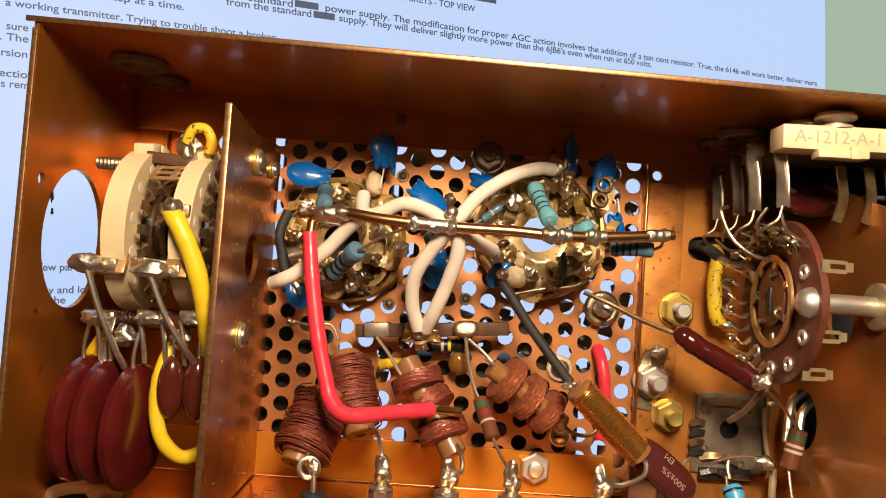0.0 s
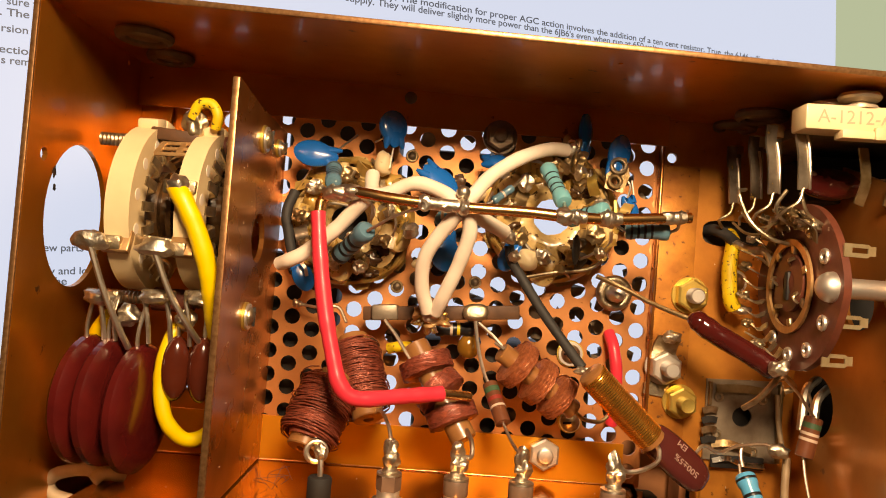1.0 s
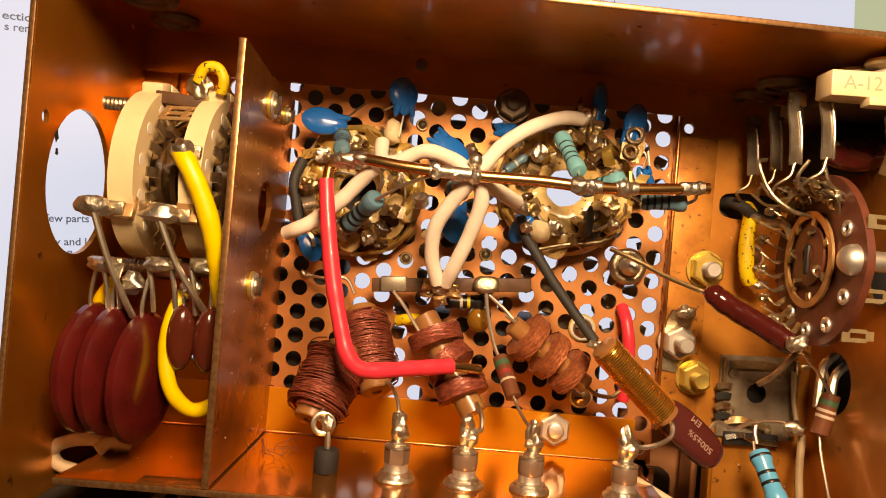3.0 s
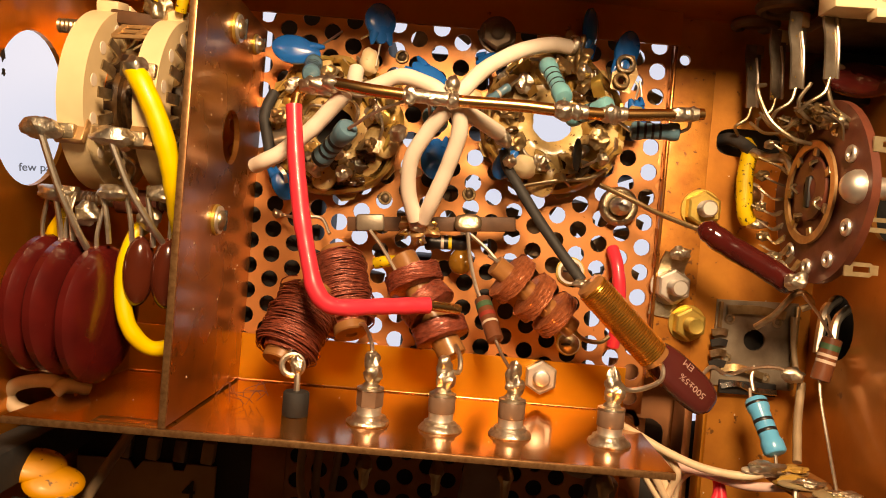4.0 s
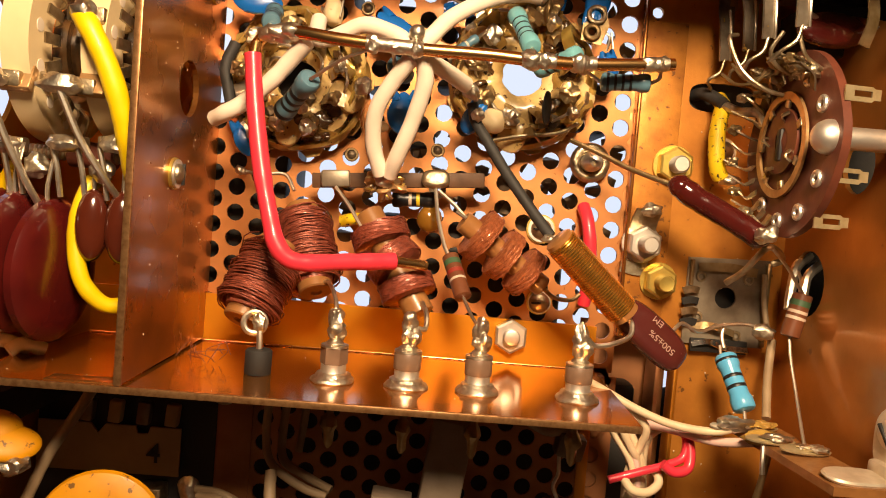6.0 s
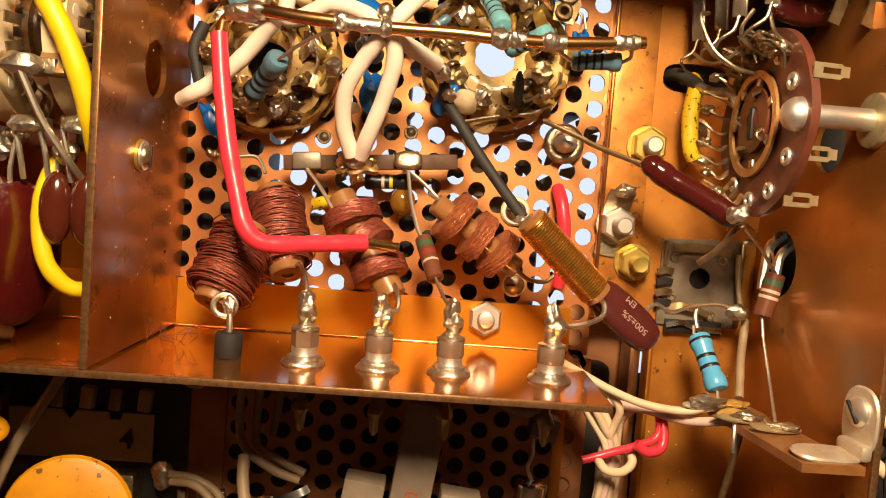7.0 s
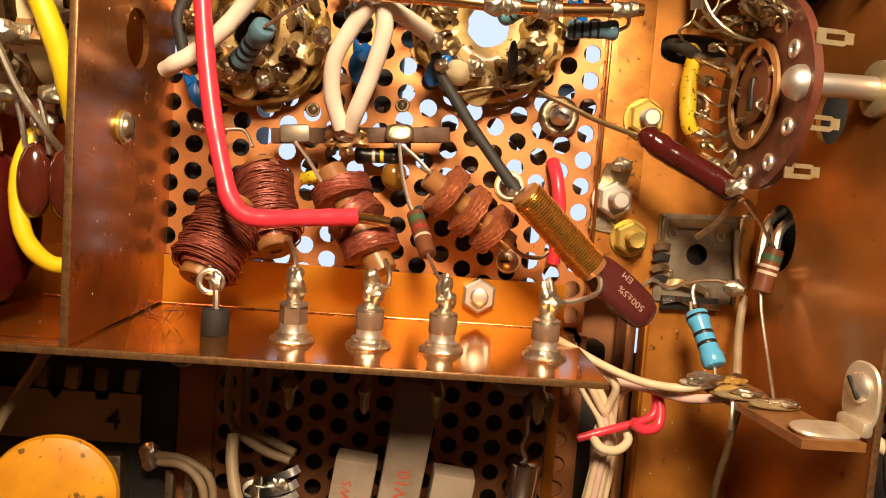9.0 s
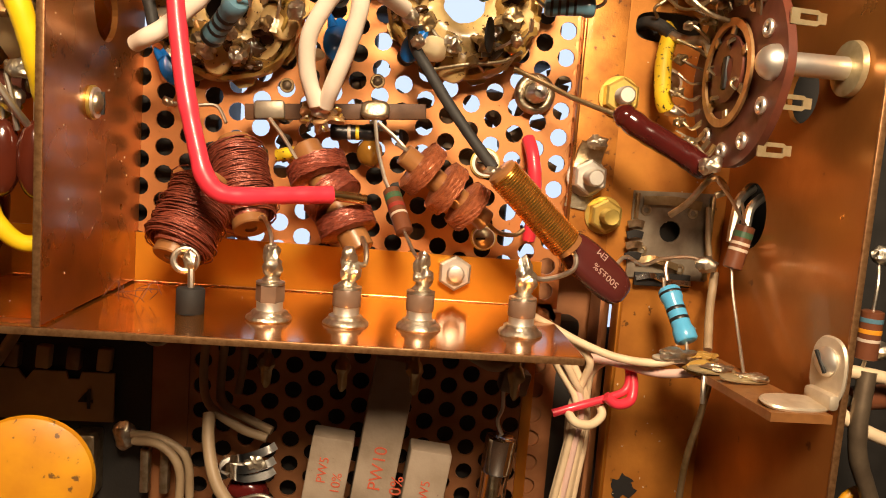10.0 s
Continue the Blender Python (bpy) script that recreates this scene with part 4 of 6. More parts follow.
# stray tags, straps and beads round the sockets
random.seed(11)
for k in range(30):
    side = k % 2
    cx, cz = SOCKETS[side]
    w = random.uniform(0, 2 * math.pi)
    e, s = Vector((math.cos(w), 0, math.sin(w))), Vector((-math.sin(w), 0, math.cos(w)))
    r0 = random.uniform(3 if side == 0 else 9, 19)
    c = Vector((cx, -random.uniform(8, 15), cz)) + e * r0
    kind = k % 3
    if kind == 0:
        part("ground_tag", strip([c, c + s * 2.5 + V(0, -1.5, 0.4), c + s * 5 + e * 1.5 + V(0, 0.5, 0)], random.uniform(1.8, 3.4), e + V(0, random.uniform(-1, 1), 0), 0.5), (GOLDISH, STAINED, BRASS)[k // 3 % 3], None, "bent flux-stained metal solder tag", True, "solder tag", "socket tags")
    elif kind == 1:
        lead([c, c + s * random.uniform(3, 6) + V(0, -2, 0), c + s * 8 - e * 3 + V(0, 1, 0)], 0.4)
    else:
        part("solder_joint", blob(c, (1.6, 1.4, 1.6), 0.6, k, 3), (SOLDER, FLUX, DARKMETAL)[k // 3 % 3], None, "lumpy flux-stained solder joint", True, "solder joint", "solder joints")
for x, y, z, r, mat in ((16.5, -14, 193.5, (3.6, 3.0, 3.0), CERAMIC), (-26, -12, 217.5, (2.6, 2.4, 3.6), CERAMIC), (-45, -12, 205, (2.6, 2.4, 3.6), FLUX), (-20, -11, 212, (3.2, 2, 2), GOLDISH), (-13, -12, 190, (3, 2, 1.6), CERAMIC), (1, -10, 211, (2.8, 2, 2), CERAMIC)):
    part("ceramic_bead", blob((x, y, z), r, 0.2, x, 3), mat, None, "rounded cream ceramic bead beside a socket", True, "bead", "ceramic beads")
wire("black_sleeve", [(-50.5, -10, 208), (-52, -12, 202), (-51, -12, 196), (-49.5, -12, 190)], 1.5, BLACKW, "short black sleeved lead at the edge of a socket")
part("dark_clip", lens((28.8, -19, 197.2), (1, -0.5, 0), (0.1, 0, 1), 6, 8.5, 1.2), RUBBER, None, "dark curved metal clip on a socket", True, "clip")
ringlug = thing("grounding_lug", (39.5, -16, 219), "brown flux-stained grounding lug with two holes", "lug")
part("plate", sheet([(36, 215), (41, 214), (43, 219), (42, 224), (38.5, 224.5), (36.5, 220)], [circle(39.6, 221.5, 1.3, 12), circle(38.6, 217, 1.0, 12)], lambda a, b, d: (a, -16.5 + d + (b - 215) * 0.2, b), 0.6), STAINED, ringlug)
part("eyelet", torus((39.6, -16.2, 221.5), (0, 1, -0.2), 2.0, 0.6, 18, 8), TAGS, ringlug)
part("eyelet", torus((38.6, -17.2, 217), (0, 1, -0.2), 1.6, 0.6, 18, 8), STAINED, ringlug)

# grommet ring beside the sockets, with the long lead
g = thing("insulated_stud", (43.8, -1, 186), "tinned stud in a ring-shaped insulator on the sheet", "stud")
part("ring", torus((43.8, -3, 186), (0, 1, 0), 4.0, 1.4), TAGS, g)
part("stud", lathe((43.8, -1, 186), (43.8, -11, 186), [(0, 2.6), (6, 2.6), (7, 2.0), (9.5, 1.6), (10, 0.8)]), NICKEL, g)
lead([(36, -14, 190.5), (44, -15, 187.5), (50, -18, 184.5), (57, -22, 181.8), (61, -24, 180.6)], 0.65, STAINED)
lead([(14, -14, 188), (24, -13, 190.5), (33, -13, 192), (38, -12, 195)], 0.5, TAGS)

# terminal strip across the sheet
ts = thing("terminal_strip", (-8, -10, 176), "phenolic terminal strip with three soldered lugs", "terminal strip")
part("board", box((-6.4, -11, 176.8), (44, 2.4, 3.8), (0, -4.6, 0), 0.3), PAXO, ts)
part("lug", box((-22.2, -13.6, 175.9), (7.4, 1.6, 4.4), (0, -5, 0), 0.8), PLATE, ts, "dull brown flat lug")
part("lug", lens((3.1, -13.8, 177.8), (0, -1, 0.25), (1, 0, 0.08), 4.8, 7.2, 2.6, 0, 26, 7, 3.4, 2.8), TAGS, ts, "bright rounded lug")
for x, z in ((-22.2, 175.9), (3.1, 177.6)):
    part("foot", box((x, -6, z), (2.5, 10, 3), bevel=0.3), TAGS, ts)
part("lug", blob((-9.3, -17.6, 175.4), (4.0, 3.6, 2.8), 1.1, 2, 4), TANMETAL, ts, "crumpled golden lug")
random.seed(77)
for k in range(14):
    w = random.uniform(0, 2 * math.pi)
    o = V(-9.3 + 3.2 * math.cos(w), -20, 175.2 + 2.2 * math.sin(w))
    part("frayed_strand", tube([o + V(0, 2, 0), o + V(random.uniform(-1, 1), -1.0, random.uniform(-1, 1)), o + V(1.6 * math.cos(w), 0.4, 1.4 * math.sin(w))], 0.28, 6, 4), TIN if k % 2 else BRASS, ts, "frayed tinned strand")
lead([(-22, -14, 173.8), (-18.5, -16, 170), (-15.5, -18, 166), (-14, -19, 164)], 0.5)
lead([(3.2, -14, 175.5), (4.5, -15, 168), (6.5, -16, 161.5), (8, -16.5, 158.6)], 0.5)
lead([(4, -14, 175), (8.5, -14, 171.5), (12, -15, 168), (13.6, -16, 166.5)], 0.5)
d = resistor("diode", (-8, -7, 172), (3.5, -7, 172.6), 2.2, BAND, ((0.42, 0.8, PALEB), (0.6, 0.9, YELB)), "black cylindrical diode with cream and yellow bands")
part("amber_bead", blob((2.2, -6, 167.6), (3.3, 3, 3.8), 0.05, 0, 3), AMBER, None, "glossy amber dipped tantalum bead", True, "capacitor")
part("yellow_sleeve", tube([(-21, -5, 165), (-17, -6, 166), (-12, -7, 166)], 1.6, 10), YSPOT, None, "short mottled yellow sleeve behind the coils", True, "sleeve")
stud = thing("standoff", (-48, -1, 176), "small soldered standoff on the perforated sheet", "standoff")
part("post", tube([(-48, -1, 176), (-48, -7, 176)], 0.7, 8), TIN, stud)
part("solder", blob((-48, -7, 176.2), 1.3, 0.4, 1), SOLDER, stud)
lead([(-47, -6, 176), (-42, -8, 175.6), (-36, -8, 176), (-33, -10, 172)], 0.45)
wire("red_sleeve", [(43.4, -2, 174.2), (44.2, -6, 170), (45.2, -7, 163), (45.6, -6, 155), (45.4, -4, 148)], 1.75, RED, "red sleeved lead against the sheet")


# ---- chokes ----
def scramble(p, q, r, label):
    p, q = V(p), V(q)
    d, n = (q - p).normalized(), (q - p).length
    t = thing("rf_choke", q, label, "coil", "wound chokes")
    part("former", lathe(p - d * 2.5, q + d * 2.4, [(0, 3.4), (0.3, 4.2), (n + 4.5, 4.2), (n + 4.85, 3.9), (n + 4.9, 1.5), (n + 4.2, 1.3)], 24), FORM, t, "amber former")
    part("core", lathe(p + d * 0.01, q, [(0, r * 0.75), (n * 0.12, r * 0.93), (n * 0.35, r * 0.86), (n * 0.5, r * 0.95), (n * 0.8, r * 0.9), (n, r * 0.7)], 28, 0.06), LITZ, t, "enamelled wire winding")
    for k in range(6):
        a = p + d * (n * (0.02 + 0.05 * (k % 2)))
        b = q - d * (n * 0.04 * (k % 3))
        part("winding", helix(a, b, r * (0.95 + 0.025 * k), 17 + k * 2.9, 0.165, 18, 5, 0.15 + 0.02 * k), LITZ, t, "loose strands of enamelled wire")
    return t


def honeycomb(c, ax, r, w, turns, wire, phase):
    """Thread laid to and fro round a pie."""
    a, b, d = frame_of(ax)
    pts = []
    for i in range(int(turns * 24)):
        x = 2 * math.pi * i / 24
        u = (x * 1.137 / math.pi + phase) % 2.0
        z = (w / 2 - 0.25) * (2 * abs(u - 1) - 1)
        pts.append(V(c) + a * z + (b * math.cos(x) + d * math.sin(x)) * (r + 0.10 * math.sin(x * 3.1 + phase)))
    return tube(pts, wire, 5, 1)


def pies(p, q, r, at, w, label, mat, tilt=0.0, core=2.6):
    p, q = V(p), V(q)
    d, n = (q - p).normalized(), (q - p).length
    t = thing("pie_choke", q, label, "coil", "wound chokes")
    part("former", lathe(p, q, [(0, core * 0.55), (0.02, core * 0.9), (0.3, core), (n - 0.3, core), (n - 0.02, core * 0.9), (n, core * 0.5)], 24), FORM, t, "brown former")
    for k, s in enumerate(at):
        c = p + d * (n * s)
        ax = (d + V(0.12 * tilt, 0, 0.2 * tilt) * (1 if k % 2 else -0.6)).normalized()
        rr = r * (1 - 0.03 * k)
        pie = part("pie_winding", lathe(c - ax * w / 2, c + ax * w / 2, [(0, 2.5), (0.1, rr * 0.86), (0.5, rr * 0.98), (w * 0.5, rr), (w - 0.5, rr * 0.97), (w - 0.1, rr * 0.86), (w, 2.5)], 32, 0.03), mat, t, "honeycomb-wound copper pie")
        part("strand", honeycomb(c, ax, rr, w, 15, 0.17, k * 0.7), mat, pie, "criss-crossed copper thread")
    return t


scramble((-34.0, -22, 156.8), (-38.6, -31, 143.0), 6.9, "reddish scramble-wound choke coil on an amber former")
scramble((-30.2, -11, 166), (-24.4, -21, 149.6), 6.2, "reddish scramble-wound choke coil under the red wire")
pies((-13, -16, 168), (2.0, -26, 144.8), 7.1, (0.24, 0.50, 0.75), 5.0, "three-pie brown wound choke on a former", LITZ, 1.2, 3.5)
pies((10.6, -17, 167.9), (32.6, -13, 152.6), 6.8, (0.225, 0.505, 0.765), 4.2, "three-pie bright copper wound choke on a former", LITZ2, 0.2, 2.8)
lead([(11.5, -18, 168.5), (9, -16, 170)], 0.5)
lead([(32.4, -13, 152.7), (36, -11, 150), (40.5, -10, 149.5), (43, -9, 151)], 0.6, STAINED)
slotted((33.8, -0.6, 147.3), (0, -1, 0), 3.3, "cream-stained slotted screw head on the perforated sheet", 1.05)
slotted((32.6, -0.6, 167.2), (0, -1, 0), 3.3, "plated slotted screw head behind the gold coil", 1.2)

gc = thing("wirewound_coil", (40, -32, 158), "gold enamelled wire coil close-wound on a brown rod", "coil")
p0, p1 = V(32.7, -33.2, 165.1), V(49.0, -31, 150.1)
dd = (p1 - p0).normalized()
part("former", lathe(p0 - dd * 1.2, p1 + dd * 1.6, [(0, 3.0), (0.3, 3.5), ((p1 - p0).length + 2.4, 3.5), ((p1 - p0).length + 2.8, 2.6)], 24), FORM, gc, "brown rod")
part("winding", helix(p0, p1, 3.62, 34, 0.31, 24, 6, 0.004), ENAMEL, gc, "neat gold enamelled turns")
part("lead", tube([tuple(p1 + dd * 1.5), (51.5, -31, 147), (50.5, -33, 144.5), (46, -36, 143), (42, -37, 142.5), (40, -37.5, 144)], 0.6, 8), TIN, gc)
part("lead", tube([tuple(p0 - dd), (34.5, -30, 167), (36.5, -30, 165.4)], 0.45, 8), TIN, gc)
solder((31.6, -27.5, 165.4), (2.4, 1.4, 1.2), 5)

mc = thing("mica_capacitor", (58, -22, 143), "purple-brown dipped mica capacitor with stamped writing", "capacitor")
f_m, u_m = V(0.25, -1, 0.45), V(0.66, 0, -0.58)
part("body", lens((57.9, -24.5, 144.2), f_m, u_m, 10.0, 20.5, 5.2, 0, 40, 9, 3.2, 3.2), MICA, mc)
part("lead", tube([(64, -22, 145), (67, -20, 147), (72, -18, 145), (78, -15, 146.5), (86, -13, 147.2), (91, -12.5, 145.6)], 0.5, 8), TIN, mc)
fm = V(f_m).normalized()
um = (u_m - fm * fm.dot(u_m)).normalized()
xm = (-um)
ym = fm.cross(xm)
tm = Matrix((xm, ym, fm)).transposed().to_4x4()
for text, du, dv in (("500\u00b15%", 6.6, 0.2), ("EM", 0.6, -3.4)):
    writing("stamp", text, 2.4, Matrix.Translation((V(57.9, -24.5, 144.2) + fm * 2.68 + um * du + ym * dv) * 0.001) @ tm, FADEDINK, mc)

dc = thing("dipped_capacitor", (70, -27, 175), "long maroon dipped capacitor hung on its leads", "capacitor")
part("body", tube([(61.5, -25.5, 180.4), (66, -26.5, 177.5), (75, -28.5, 172.8), (79.6, -29.5, 170)], 2.85, 18, 8, 0.10), DIPPED, dc)
part("end", blob((61.5, -25.5, 180.4), (2.95, 2.8, 2.8), 0.1, 0, 3), DIPPED, dc)
part("end", blob((79.6, -29.5, 170), (2.95, 2.8, 2.8), 0.1, 0, 3), DIPPED, dc)

# feedthroughs along the shelf
for x, hex_body in ((-16.5, True), (0.0, False), (16.0, False), (38.7, False)):
    t = thing("feedthrough", (x, -37.6, SHELF), "solder-ringed feedthrough capacitor standing on the shelf", "feedthrough", "feedthroughs")
    o = V(x, -37.6, SHELF)
    part("flange", lathe(o, o + V(0, 0, 1), [(0, 4.9), (0.3, 5.0), (0.9, 4.6), (1.3, 3.9), (1.9, 3.7), (2.2, 3.1)], 36, 0.09), SOLDER, t, "bright solder-ringed flange")
    part("body", lathe(o + V(0, 0, 2), o + V(0, 0, 3), [(0, 3.0), (0.3, 2.85), (2.0, 2.85)], 24), NICKEL, t, "plated barrel")
    part("insulator", lathe(o + V(0, 0, 4), o + V(0, 0, 5), [(0, 3.0), (0.2, 3.1), (3.6, 3.1), (4.2, 2.7), (4.4, 1.4)], 6 if hex_body else 24), INSUL, t, "brownish-grey insulator", not hex_body)
    part("cap_ring", lathe(o + V(0, 0, 7.7), o + V(0, 0, 9), [(0, 2.95), (0.15, 3.15), (0.6, 3.1), (0.9, 2.2)], 24), SOLDER, t, "bright cap ring")
    part("terminal", join(lathe(o + V(0, 0, 8), o + V(0, 0, 9), [(0, 1.9), (0.8, 2.1), (1.6, 1.2), (6, 1.0), (6.6, 0.2)], 14, 0.2),
                          blob(o + V(0.3, -0.2, 11.4), (2.2, 1.8, 2.5), 0.55, x, 3), blob(o + V(-0.2, 0.1, 14.2), (1.7, 1.5, 2.7), 0.5, x + 3, 3)), SOLDER, t, "solder-covered terminal")
    part("lower_terminal", lathe(o + V(0, 0, -1.3), o + V(0, 0, -2.3), [(0, 2.6), (2.2, 2.5), (2.8, 1.0), (6, 0.8), (7, 1.6), (8.6, 1.9), (10, 1.2), (13, 0.9), (14, 0.3)], 16, 0.55), STAINED, t, "shaded lower terminal")
lead([(-16.5, -37.6, 144), (-17.5, -34, 148), (-20, -28, 151), (-22, -23, 150.5)], 0.5)
lead([(0, -37.6, 144), (3.2, -36, 143), (3.4, -33, 146), (2.2, -28, 148)], 0.6)
rp = thing("rubber_post", (-33.6, -36.2, SHELF), "short black rubber bushing with a wire through it", "bushing")
part("bushing", lathe((-33.6, -36.2, SHELF), (-33.6, -36.2, SHELF + 6), [(0, 2.9), (0.2, 3.0), (5.2, 3.0), (5.6, 2.7), (5.7, 0.6)], 24), RUBBER, rp)
part("lead", tube([(-33.6, -36.2, SHELF + 5), (-33.7, -36, 138), (-34.2, -35.5, 141), (-36, -34, 144.5)], 0.75, 8), TIN, rp)
part("eyelet", torus((-35.2, -35.4, 141.4), (0.2, -1, 0.2), 2.4, 0.75, 20, 8), TIN, rp, "soldered wire loop")
part("solder", blob((-33.9, -35.7, 141.5), (1.5, 1.3, 2.2), 0.4, 3, 3), SOLDER, rp)
hex_bolt((26.6, -2.2, 137.8), (0, -1, 0), 4.7, 3.0, 2.3, 2.0, NICKEL, NICKEL, "plated hex nut and screw end on the orange flange")
carbon("carbon_resistor", (8.2, -16.6, 158.8), (12.0, -24.5, 149.5), 2.1, ((0.2, 1.6, GREENB), (0.42, 1.2, REDB), (0.6, 0.7, PALEB)), "brown carbon resistor with green, red and pale bands", ([(12, -24.5, 149.5), (14, -30, 146), (15.8, -36.5, 144)],))
hair = thing("fibre_tuft", (-48, -25, SHELF + 0.6), "tuft of loose brown fibres on the shelf", "fibres", kind="stuff")
random.seed(5)
for k in range(9):
    a = V(-47 + random.uniform(-3, 3), -30 + random.uniform(-4, 4), SHELF + 0.8)
    part("fibre", tube([a, a + V(random.uniform(-3, 3), random.uniform(-3, 3), random.uniform(1, 5)), a + V(random.uniform(-6, 6), random.uniform(-3, 3), random.uniform(0, 4))], 0.10, 4, 5), PHENOL, hair)
slotted((DIV, -34.0, 173.4), (1, 0, 0), 2.8, "brass-washered slotted screw through the divider")
slotted((DIV, -29.5, 219.0), (1, 0, 0), 2.8, "brass-washered slotted screw through the divider")
slotted((DIV, -12, 219.5), (1, 0, 0), 2.0, "small slotted screw through the divider")

# ---- deck beside the sheet ----
hex_bolt((66.3, -2.0, 187.1), (0, -1, 0), 4.9, 3.2, 2.3, 4.2, BRASS, NICKEL, "brass hex nut on a steel screw in the deck", 5.4)
hex_bolt((59.7, -2.0, 165.6), (0, -1, 0), 4.7, 4.6, 2.3, 5.2, NICKEL, NICKEL, "plated hex nut and screw clamping a solder lug", 5.2)
hex_bolt((65.3, -2.0, 155.8), (0, -1, 0), 4.5, 3.4, 2.2, 4.4, BRASS, BRASS, "brass hex nut and screw in the deck", 5.0)
part("solder_lug", strip([(58, -2.4, 157), (59.6, -2.4, 168), (60, -3.4, 172), (60.4, -5.5, 174.5)], 7.0, (1, 0, 0), 0.6), TAGS, None, "tinned ring lug under a nut", True, "lug")
solder((60.4, -7, 174.6), (2.6, 1.5, 1.7), 7)
part("doubler_plate", box((61.5, -1.6, 183), (11.5, 0.9, 84), bevel=0.25), COPPER_OLD, chassis, "spotted copper strip")
oval = thing("oval_grommet", (76.5, 0, 206), "dark oval opening with black and yellow sleeved leads", "grommet")
# black board in place of the shade inside the oval opening
part("shade_backing", box((78.5, 3.5, 206), (24, 1, 14), bevel=0.2), DARK, oval)
wire("yellow_sleeve_strap", [(77.5, -1, 206), (76.8, -6, 203), (75.0, -9, 197), (75.0, -10, 190), (75.8, -9.5, 186.4), (77, -9, 184.6)], 2.1, YSPOT, "scorched yellow sleeve from the oval opening to the switch")
wire("black_sleeve_strap", [(71.6, 2, 207), (72.8, -1.5, 207), (74.8, -5, 205.6), (76.6, -8.5, 203)], 1.7, BLACKW, "black sleeved lead leaving the oval opening")
lead([(76.4, -8.2, 203.2), (79, -12, 201.4), (82, -17, 200.6), (83, -19, 197)], 1.25, SOLDER)
solder((79.5, -9, 184), (2.6, 1.6, 1.6), 41)
slotted((79.6, -1, 192), (0, -1, 0), 3.3, "dark slotted screw in the deck", 1.2)
mt = thing("socket_plate", (85, -1, 151), "grey metal plate of a connector set in the deck", "connector")
part("plate", sheet([(73.4, 139.5), (95.6, 139.5), (95.6, 163.6), (73.4, 163)], [circle(84.3, 152.6, 2.9, 20)], lambda a, b, d: (a, -2.0 + d, b), 0.8), PLATE, mt, "grey tarnished plate with a round hole")
for x, z in ((77, 147), (77, 158), (90, 158), (88, 142.5)):
    part("rivet", torus((x, -2.4, z), (0, 1, 0), 1.1, 0.4, 14, 6), TAGS, mt)
part("spring_leaf", strip([(76, -2.6, 160.5), (84, -3.2, 161), (92, -2.6, 160)], 2.4, (0, 0, 1), 0.5), STAINED, mt)
part("spring_leaf", strip([(75.5, -2.6, 144), (80, -4.2, 145), (87, -3.4, 143)], 2.0, (0, 0.5, 1), 0.5), STAINED, mt)
part("black_slot", box((83.2, -2.9, 139.4), (15.5, 1.2, 3.6), bevel=0.2), RUBBER, mt, "black moulded slot")
part("slot_spring", strip([(75.6, -3.9, 139.6), (80, -4.4, 140.6), (84.5, -3.9, 139.2), (90.8, -4.2, 139.0)], 1.5, (0, 0.6, 1), 0.4), CHROME, mt, "bright spring strip")
part("side_frame", box((95.0, -2.8, 151.5), (1.2, 1.6, 23), bevel=0.3), STAINED, mt)
part("side_frame", box((74.2, -2.8, 159), (1.0, 1.6, 7), bevel=0.3), STAINED, mt)
# black sheet gives the depth behind the connector plate its darkness
part("void_shade", box((85, 2.5, 151), (24, 0.8, 26), bevel=0.1), DARK, mt)
for k in range(4):
    part("tooth", strip([(76.6, -2.7, 145.4 + k * 2.9), (74.4, -3.6, 145.8 + k * 2.9), (71.9, -4.0, 145.2 + k * 2.9)], 1.9, (0, 0, 1), 0.5), (RUBBER, TAGS)[k % 2], mt)
solder((91, -12.4, 145.4), (3.0, 2.2, 2.2), 9)
lead([(80, -15, 141), (79.6, -14, 144), (80.5, -13, 147)], 0.55)
resistor("film_resistor", (79.8, -16.5, 139.4), (82.6, -25.5, 127.6), 2.8, SKY, ((0.12, 0.7, BAND), (0.42, 0.9, BAND), (0.6, 0.9, BAND), (0.8, 0.6, BAND)), "sky-blue film resistor with black bands over the tag strip", ([(78.8, -16.5, 139.2), (79, -15, 141.5)], [(82.4, -25.5, 127.4), (82, -28, 124)]))
carbon("carbon_resistor", (97.2, -18.5, 156.6), (94.6, -19, 145.6), 2.4, ((0.22, 1.5, GREENB), (0.42, 0.8, PALEB), (0.56, 0.8, PALEB)), "brown carbon resistor beside the partition", ([(94.6, -19, 145.6), (94.2, -22, 140), (93.6, -28, 132), (91.5, -38, 123)], [(97.2, -18.5, 156.6), (95, -20, 158.5), (90, -24, 163), (84, -28, 167.5)], [(96.5, -18, 156), (98, -15, 159.5), (98.6, -12, 162)]))
lead([(96, -14, 152), (97, -12.5, 158), (99, -10, 163), (104, -6, 166)], 1.3, TIN)
lead([(97.4, -18, 150), (98, -17, 156), (99.4, -15.5, 161), (104, -12, 164)], 1.2, TIN)
lead([(76, -22, 158), (79, -25, 161.5), (82, -28, 167), (85, -27, 167.5), (88, -25, 165), (86, -24, 163.6)], 0.8, TAGS)
wire("cream_wire", [(93.5, -4, 160), (93.8, -5, 152), (94.4, -7, 145)], 0.75, CREAM_DARK, "cream hookup wire on the deck")
wire("cream_wire", [(95, -9, 143), (92.5, -14, 134), (90, -21, 125)], 1.1, CREAM_DARK, "cream hookup wire on the deck")

